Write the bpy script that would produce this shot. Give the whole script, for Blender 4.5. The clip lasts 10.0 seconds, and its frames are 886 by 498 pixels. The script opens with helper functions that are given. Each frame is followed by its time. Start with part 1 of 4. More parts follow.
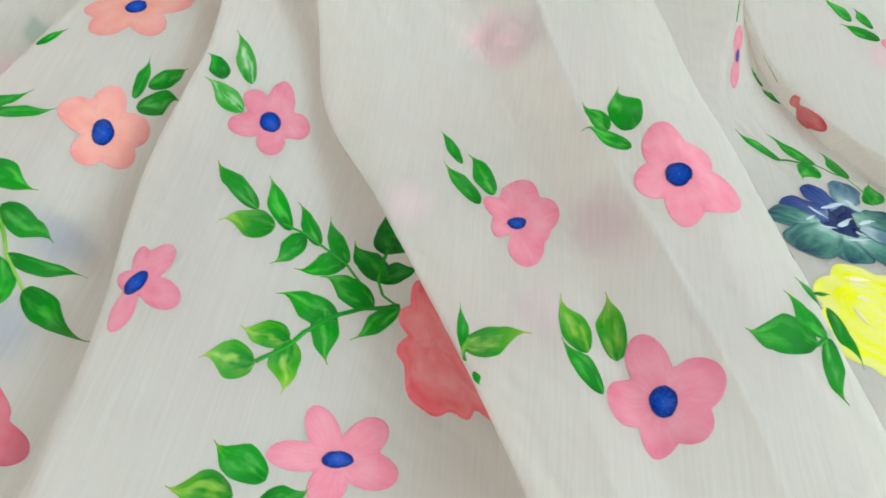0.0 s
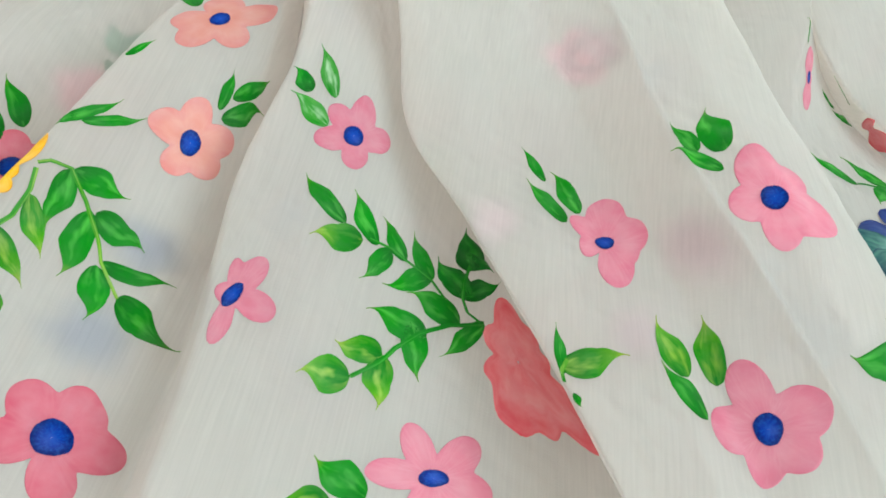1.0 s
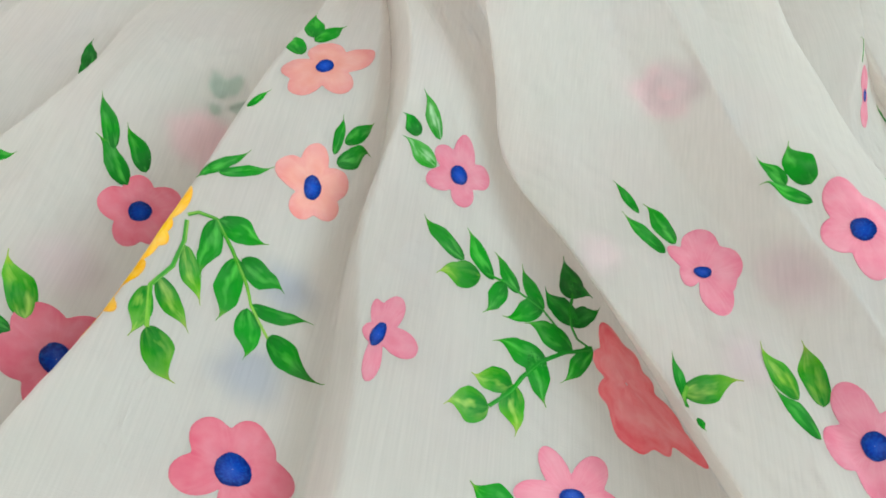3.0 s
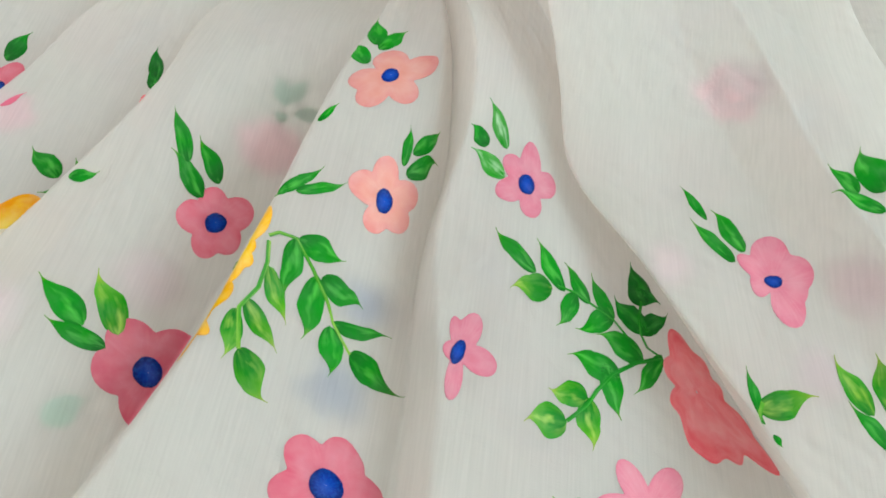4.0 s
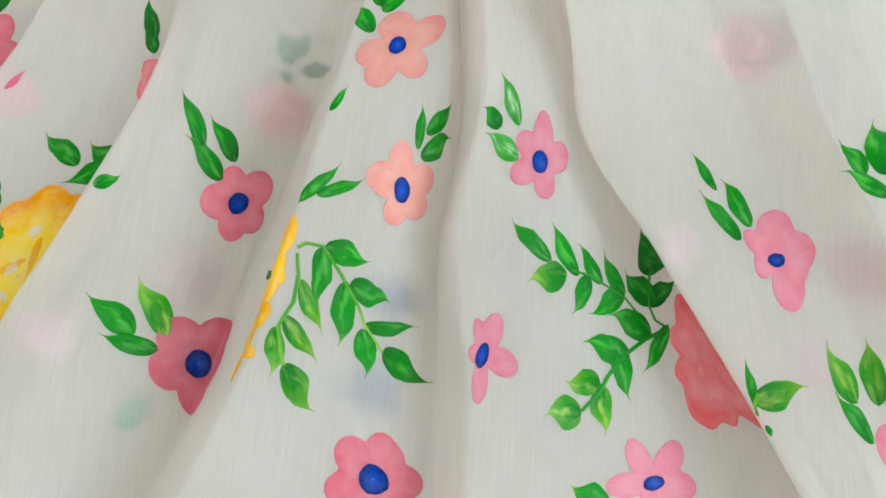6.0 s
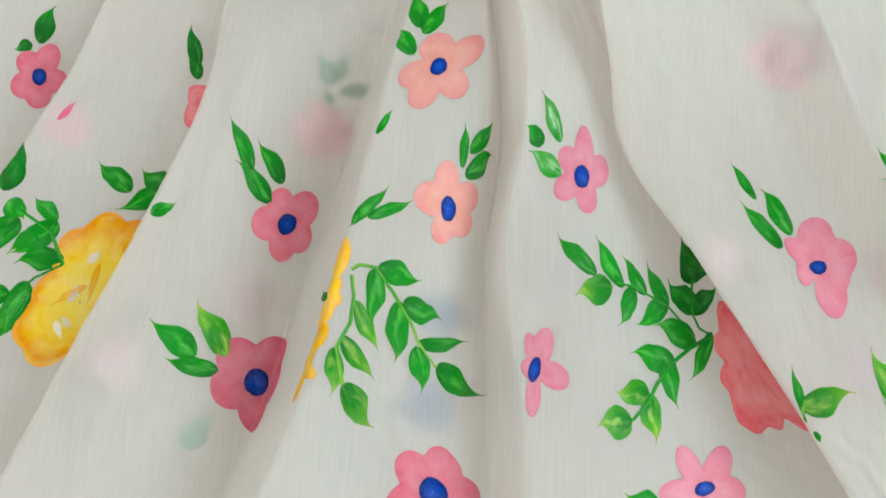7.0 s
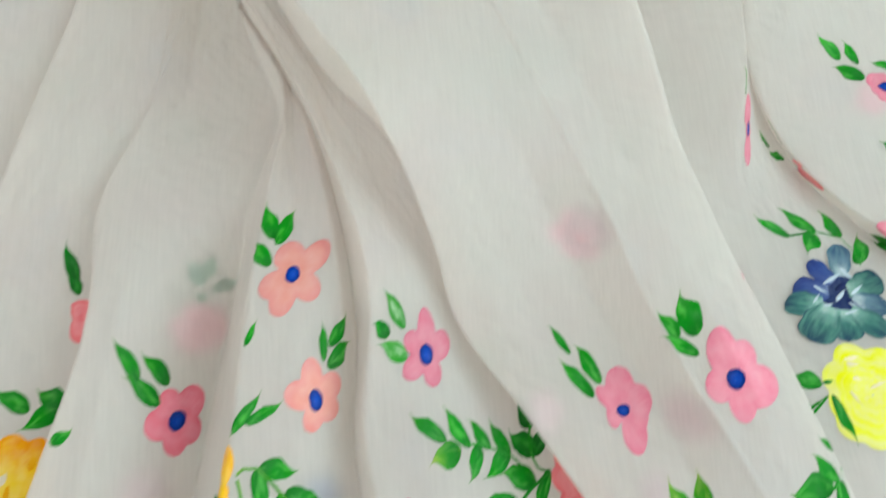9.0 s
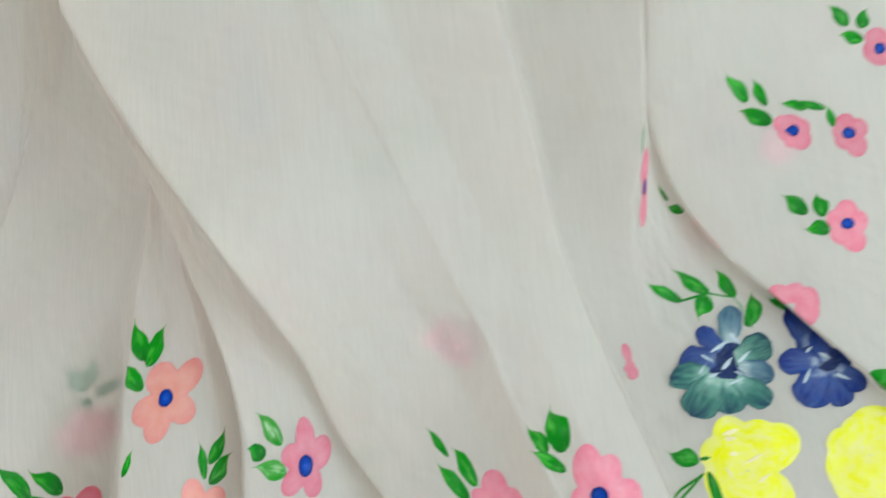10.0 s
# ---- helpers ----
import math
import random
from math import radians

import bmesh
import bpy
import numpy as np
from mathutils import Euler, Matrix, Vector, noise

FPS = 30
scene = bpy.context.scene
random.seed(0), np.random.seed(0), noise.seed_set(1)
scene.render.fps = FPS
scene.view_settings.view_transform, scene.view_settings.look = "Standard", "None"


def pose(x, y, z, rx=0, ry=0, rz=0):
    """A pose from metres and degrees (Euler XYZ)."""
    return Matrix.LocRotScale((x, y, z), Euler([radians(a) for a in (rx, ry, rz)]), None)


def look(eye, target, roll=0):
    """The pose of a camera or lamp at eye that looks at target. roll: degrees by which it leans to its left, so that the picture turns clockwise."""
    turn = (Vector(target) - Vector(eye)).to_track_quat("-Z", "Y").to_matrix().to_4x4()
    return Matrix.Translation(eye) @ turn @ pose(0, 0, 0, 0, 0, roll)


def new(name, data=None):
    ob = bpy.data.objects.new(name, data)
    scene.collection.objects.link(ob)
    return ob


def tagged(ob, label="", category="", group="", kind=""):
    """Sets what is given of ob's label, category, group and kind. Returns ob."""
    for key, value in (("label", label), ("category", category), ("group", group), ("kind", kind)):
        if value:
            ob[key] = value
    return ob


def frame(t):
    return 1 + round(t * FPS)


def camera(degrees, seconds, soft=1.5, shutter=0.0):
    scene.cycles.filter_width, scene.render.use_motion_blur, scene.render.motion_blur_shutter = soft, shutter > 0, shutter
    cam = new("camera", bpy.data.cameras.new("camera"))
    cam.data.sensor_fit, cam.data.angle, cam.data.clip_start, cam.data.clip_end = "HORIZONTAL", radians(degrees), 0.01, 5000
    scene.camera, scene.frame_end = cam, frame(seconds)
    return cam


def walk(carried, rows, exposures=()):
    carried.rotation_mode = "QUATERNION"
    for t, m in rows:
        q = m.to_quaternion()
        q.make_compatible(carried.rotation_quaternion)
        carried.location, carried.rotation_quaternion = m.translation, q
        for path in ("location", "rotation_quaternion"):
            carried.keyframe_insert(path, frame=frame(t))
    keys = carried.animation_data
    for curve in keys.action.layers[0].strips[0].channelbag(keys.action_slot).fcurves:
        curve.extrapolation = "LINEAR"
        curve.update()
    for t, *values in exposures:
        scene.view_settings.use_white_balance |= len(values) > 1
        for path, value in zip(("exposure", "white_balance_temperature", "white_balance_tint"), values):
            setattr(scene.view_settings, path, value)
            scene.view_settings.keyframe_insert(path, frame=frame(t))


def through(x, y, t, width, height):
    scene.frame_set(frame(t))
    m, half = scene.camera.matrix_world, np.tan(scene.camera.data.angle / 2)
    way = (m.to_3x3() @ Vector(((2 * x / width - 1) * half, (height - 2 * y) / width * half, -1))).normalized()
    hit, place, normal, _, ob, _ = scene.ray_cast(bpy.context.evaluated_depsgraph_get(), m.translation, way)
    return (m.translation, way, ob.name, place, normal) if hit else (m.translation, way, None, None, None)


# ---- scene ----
EXPO = ((0, 0.10), (8.5, 0.11), (10, -0.02))
cam = camera(59.69, 10.0, soft=1.7, shutter=0.25)
walk(cam, [(t, pose(x, y, z, a, b, c)) for t, x, y, z, a, b, c in (
    (0, 0.0000, -0.0000, 0.2866, 43.98, -5.21, 5.37),
    (0.5, -0.0211, 0.0034, 0.2926, 44.08, -4.57, 6.74),
    (1, -0.0357, -0.0008, 0.2836, 44.74, -5.18, 7.25),
    (1.5, -0.0401, -0.0025, 0.2887, 43.06, -3.68, 7.52),
    (2, -0.0452, -0.0092, 0.3022, 43.14, -3.99, 6.12),
    (2.5, -0.0795, -0.0174, 0.3144, 44.96, -3.93, 6.58),
    (2.7, -0.0887, -0.0167, 0.3162, 44.47, -3.83, 6.16),
    (3.8, -0.1189, -0.0051, 0.3454, 41.94, -3.64, 7.54),
    (4, -0.1240, 0.0000, 0.3508, 40.60, -1.50, 7.36),
    (4.5, -0.1130, 0.0578, 0.3904, 36.87, -1.23, 4.80),
    (5, -0.1297, 0.0872, 0.3787, 34.15, -6.39, 5.77),
    (5.5, -0.1203, 0.0987, 0.4082, 27.13, -1.62, 4.19),
    (5.7, -0.1302, 0.0964, 0.4249, 25.19, 0.45, 5.07),
    (6.8, -0.1600, 0.0937, 0.4497, 23.37, -0.13, 4.46),
    (7, -0.1664, 0.1037, 0.4579, 23.28, 1.95, 3.86),
    (7.5, -0.1757, 0.1285, 0.4624, 22.37, 0.74, 3.57),
    (8, -0.2036, 0.1248, 0.5020, 21.03, -2.08, 0.92),
    (8.5, -0.1800, 0.1303, 0.5778, 21.57, 1.21, -2.01),
    (8.7, -0.1467, 0.1466, 0.5938, 23.05, 1.19, -5.19),
    (9, -0.1180, 0.1923, 0.5896, 23.12, -0.87, -5.29),
    (9.2, -0.0798, 0.2758, 0.5599, 19.62, -1.55, -8.80),
    (9.5, -0.0406, 0.3416, 0.5347, 13.53, -0.84, -8.69),
    (9.8, -0.0375, 0.3903, 0.5768, 9.36, -0.73, -6.57),
    (10, 0.0022, 0.3920, 0.6395, 10.63, -0.42, -7.60),
)], exposures=EXPO)
# ---- light: daylight from a window assumed on the right, and an added fill ----
world = bpy.data.worlds.new("world")
scene.world = world
world.use_nodes = True
wn = world.node_tree.nodes
sky = wn.new("ShaderNodeTexSky")
sky.sky_type, sky.sun_disc = "NISHITA", False
sky.sun_elevation, sky.sun_rotation = radians(50), radians(250)
world.node_tree.links.new(sky.outputs[0], wn["Background"].inputs[0])
wn["Background"].inputs[1].default_value = 0.08
WIN_X, WIN_Y, WIN_Z, WIN_W, WIN_H = 1.5, -0.2, 1.35, 2.6, 1.5
daylight = new("window_daylight", bpy.data.lights.new("window_daylight", "AREA"))
daylight.data.shape, daylight.data.size, daylight.data.size_y = "RECTANGLE", WIN_W, WIN_H
daylight.data.energy, daylight.data.color = 54, (0.77, 0.99, 1.01)
daylight.matrix_world = look((WIN_X + 0.06, WIN_Y, WIN_Z), (WIN_X - 1, WIN_Y, WIN_Z))
# a weaker fill lamp added on the opposite side to soften the folds' shade
dim = new("side_fill_light", bpy.data.lights.new("side_fill_light", "AREA"))
dim.data.shape, dim.data.size, dim.data.size_y = "RECTANGLE", 2.0, 1.2
dim.data.energy, dim.data.color = 14, (0.92, 0.97, 1.0)
dim.matrix_world = look((-1.96, 0.2, 1.4), (-0.9, 0.2, 1.4))


# ---- materials ----
def nodes(name):
    m = bpy.data.materials.new(name)
    m.use_nodes = True
    t = m.node_tree
    return m, t.nodes, t.links, t.nodes["Principled BSDF"]


def ramp(n, stops):
    r = n.new("ShaderNodeValToRGB")
    e = r.color_ramp.elements
    while len(e) < len(stops):
        e.new(0.5)
    for k, (p, c) in zip(e, stops):
        k.position, k.color = p, (*c, 1)
    return r


def noise_tex(n, links, scale, detail=4.0, coords=None, stretch=None):
    t = n.new("ShaderNodeTexNoise")
    t.inputs["Scale"].default_value, t.inputs["Detail"].default_value = scale, detail
    if coords is not None:
        if stretch:
            m = n.new("ShaderNodeMapping")
            m.inputs["Scale"].default_value = stretch
            links.new(coords, m.inputs["Vector"])
            coords = m.outputs[0]
        links.new(coords, t.inputs["Vector"])
    return t


def organza(name, clear, stained=False, through=0.5):
    """Thin white cloth: part of the light passes through, a fine slubbed weave shows in relief."""
    m, n, l, b = nodes(name)
    co = n.new("ShaderNodeTexCoord").outputs["Object"]
    big = noise_tex(n, l, 9, 5, co)
    tint = ramp(n, ((0.3, (0.83, 0.81, 0.79)), (0.5, (0.86, 0.85, 0.835)), (0.7, (0.85, 0.855, 0.845))))
    l.new(big.outputs["Fac"], tint.inputs[0])
    if stained:
        # soft blotches of colour left by the paint of other layers
        blot = noise_tex(n, l, 13, 2, co)
        hues = ramp(n, ((0.30, (0.62, 0.72, 0.66)), (0.42, (0.85, 0.845, 0.83)), (0.50, (0.85, 0.84, 0.83)), (0.61, (0.83, 0.71, 0.73)), (0.72, (0.66, 0.69, 0.82))))
        l.new(blot.outputs["Fac"], hues.inputs[0])
        tint = hues
    l.new(tint.outputs[0], b.inputs["Base Color"])
    b.inputs["Roughness"].default_value = 0.55
    b.inputs["Sheen Weight"].default_value = 0.15
    threads = noise_tex(n, l, 1, 2, co, (1500, 90, 300))
    cross = noise_tex(n, l, 1, 2, co, (90, 1500, 300))
    add = n.new("ShaderNodeMath")
    l.new(threads.outputs["Fac"], add.inputs[0])
    l.new(cross.outputs["Fac"], add.inputs[1])
    crumple = noise_tex(n, l, 60, 5, co)
    add2 = n.new("ShaderNodeMath")
    add2.operation = "MULTIPLY_ADD"
    add2.inputs[1].default_value = 5.0
    l.new(crumple.outputs["Fac"], add2.inputs[0])
    comb = n.new("ShaderNodeMath")
    comb.operation = "MULTIPLY_ADD"
    comb.inputs[1].default_value = 0.25
    lines = noise_tex(n, l, 1, 4, co, (900, 22, 120))
    l.new(lines.outputs["Fac"], comb.inputs[0])
    l.new(add.outputs[0], comb.inputs[2])
    l.new(comb.outputs[0], add2.inputs[2])
    # crinkles: sharp little ridges where the stiff cloth was once folded, stronger in some places
    crease_noise = noise_tex(n, l, 1, 3, co, (42, 20, 30))
    crease_noise.inputs["Distortion"].default_value = 0.6
    fold_line = ramp(n, ((0.40, (0, 0, 0)), (0.497, (1, 1, 1)), (0.503, (1, 1, 1)), (0.60, (0, 0, 0))))
    l.new(crease_noise.outputs["Fac"], fold_line.inputs[0])
    where = ramp(n, ((0.45, (0.15, 0.15, 0.15)), (0.62, (1, 1, 1))))
    l.new(noise_tex(n, l, 11, 1, co).outputs["Fac"], where.inputs[0])
    crinkle = n.new("ShaderNodeMath")
    crinkle.operation = "MULTIPLY"
    l.new(fold_line.outputs[0], crinkle.inputs[0])
    l.new(where.outputs[0], crinkle.inputs[1])
    relief = n.new("ShaderNodeMath")
    relief.operation = "MULTIPLY_ADD"
    relief.inputs[1].default_value = 2.6
    l.new(crinkle.outputs[0], relief.inputs[0])
    l.new(add2.outputs[0], relief.inputs[2])
    bump = n.new("ShaderNodeBump")
    bump.inputs["Strength"].default_value, bump.inputs["Distance"].default_value = 0.6, 0.0006
    l.new(relief.outputs[0], bump.inputs["Height"])
    l.new(bump.outputs[0], b.inputs["Normal"])
    thin = n.new("ShaderNodeBsdfTranslucent")
    thin.inputs[0].default_value = (0.95, 0.85, 0.785, 1)
    mix = n.new("ShaderNodeMixShader")
    mix.inputs[0].default_value = through
    l.new(b.outputs[0], mix.inputs[1])
    l.new(thin.outputs[0], mix.inputs[2])
    hole = n.new("ShaderNodeBsdfTransparent")
    mix2 = n.new("ShaderNodeMixShader")
    slub = noise_tex(n, l, 1, 4, co, (900, 22, 120))
    sheer = n.new("ShaderNodeMapRange")
    sheer.inputs["From Min"].default_value, sheer.inputs["From Max"].default_value = 0.3, 0.7
    sheer.inputs["To Min"].default_value, sheer.inputs["To Max"].default_value = clear * 0.94, clear * 1.07
    l.new(slub.outputs["Fac"], sheer.inputs["Value"])
    l.new(sheer.outputs[0], mix2.inputs[0])
    l.new(mix.outputs[0], mix2.inputs[1])
    l.new(hole.outputs[0], mix2.inputs[2])
    l.new(mix2.outputs[0], n["Material Output"].inputs[0])
    return m


def paint(name, stops, second, rough=0.5, streak=(14, 3), bleed=0.12, across=False, dab=None, soft=0.0):
    """Fabric paint: the colour runs along the stroke (stops over 0..1), and streaks of a second colour follow the brush."""
    m, n, l, b = nodes(name)
    uvn = n.new("ShaderNodeUVMap")
    uvn.uv_map = "paint"
    sep = n.new("ShaderNodeSeparateXYZ")
    l.new(uvn.outputs[0], sep.inputs[0])
    co = n.new("ShaderNodeTexCoord").outputs["Object"]
    wob = noise_tex(n, l, 160, 4, co)
    add = n.new("ShaderNodeMath")
    add.operation = "MULTIPLY_ADD"
    add.inputs[1].default_value = 0.35
    l.new(wob.outputs["Fac"], add.inputs[0])
    sub = n.new("ShaderNodeMath")
    sub.inputs[1].default_value = -0.175
    l.new(sep.outputs["Y" if across else "X"], sub.inputs[0])
    l.new(sub.outputs[0], add.inputs[2])
    r = ramp(n, stops)
    l.new(add.outputs[0], r.inputs[0])
    st = noise_tex(n, l, 1, 3, uvn.outputs[0], (streak[1], streak[0], 1))
    obj = n.new("ShaderNodeObjectInfo")
    st.noise_dimensions = "4D"
    w = n.new("ShaderNodeMath")
    w.operation = "MULTIPLY"
    w.inputs[1].default_value = 40
    l.new(obj.outputs["Random"], w.inputs[0])
    l.new(w.outputs[0], st.inputs["W"])
    fac = ramp(n, ((0.42, (0, 0, 0)), (0.75, (bleed * 3, bleed * 3, bleed * 3))))
    l.new(st.outputs["Fac"], fac.inputs[0])
    mix = n.new("ShaderNodeMix")
    mix.data_type = "RGBA"
    l.new(fac.outputs[0], mix.inputs["Factor"])
    l.new(r.outputs[0], mix.inputs["A"])
    mix.inputs["B"].default_value = (*second, 1)
    if dab:
        # a highlight painted into the colour: lighter patches kept off the leaf's edges
        pat = noise_tex(n, l, 1, 2, uvn.outputs[0], (2.2, 2.6, 1))
        pat.noise_dimensions = "4D"
        l.new(w.outputs[0], pat.inputs["W"])
        glint_spot = ramp(n, ((0.49, (0, 0, 0)), (0.58, (0.45, 0.45, 0.45)), (0.68, (0.95, 0.95, 0.95))))
        l.new(pat.outputs["Fac"], glint_spot.inputs[0])
        belly = ramp(n, ((0.06, (0, 0, 0)), (0.3, (1, 1, 1)), (0.7, (1, 1, 1)), (0.94, (0, 0, 0))))
        l.new(sep.outputs["Y"], belly.inputs[0])
        inside = n.new("ShaderNodeMath")
        inside.operation = "MULTIPLY"
        l.new(glint_spot.outputs[0], inside.inputs[0])
        l.new(belly.outputs[0], inside.inputs[1])
        mix3 = n.new("ShaderNodeMix")
        mix3.data_type = "RGBA"
        l.new(inside.outputs[0], mix3.inputs["Factor"])
        l.new(mix.outputs["Result"], mix3.inputs["A"])
        mix3.inputs["B"].default_value = (*dab, 1)
        mix = mix3
    # thin and thick places of the wash
    wash = noise_tex(n, l, 75, 3, co)
    hue = n.new("ShaderNodeHueSaturation")
    sat = n.new("ShaderNodeMapRange")
    sat.inputs["From Min"].default_value, sat.inputs["From Max"].default_value = 0.3, 0.7
    sat.inputs["To Min"].default_value, sat.inputs["To Max"].default_value = 1.06, 0.92
    l.new(wash.outputs["Fac"], sat.inputs["Value"])
    l.new(sat.outputs[0], hue.inputs["Saturation"])
    vary = n.new("ShaderNodeMapRange")
    vary.inputs["To Min"].default_value, vary.inputs["To Max"].default_value = 0.88, 1.12
    l.new(obj.outputs["Random"], vary.inputs["Value"])
    l.new(vary.outputs[0], hue.inputs["Value"])
    l.new(mix.outputs["Result"], hue.inputs["Color"])
    l.new(hue.outputs[0], b.inputs["Base Color"])
    b.inputs["Roughness"].default_value = rough
    b.inputs["Specular IOR Level"].default_value = 0.1
    bump = n.new("ShaderNodeBump")
    bump.inputs["Strength"].default_value, bump.inputs["Distance"].default_value = 0.3, 0.0004
    l.new(st.outputs["Fac"], bump.inputs["Height"])
    l.new(bump.outputs[0], b.inputs["Normal"])
    if soft:
        # the wet edge of the paint sinks into the cloth
        edge = ramp(n, ((1 - soft, (1, 1, 1)), (1.0, (0.1, 0.1, 0.1))))
        fray = n.new("ShaderNodeMath")
        fray.operation = "MULTIPLY_ADD"
        fray.inputs[1].default_value = soft * 0.7
        l.new(wob.outputs["Fac"], fray.inputs[0])
        low = n.new("ShaderNodeMath")
        low.inputs[1].default_value = -soft * 0.35
        l.new(sep.outputs["X"], low.inputs[0])
        l.new(low.outputs[0], fray.inputs[2])
        l.new(fray.outputs[0], edge.inputs[0])
        l.new(edge.outputs[0], b.inputs["Alpha"])
    return m


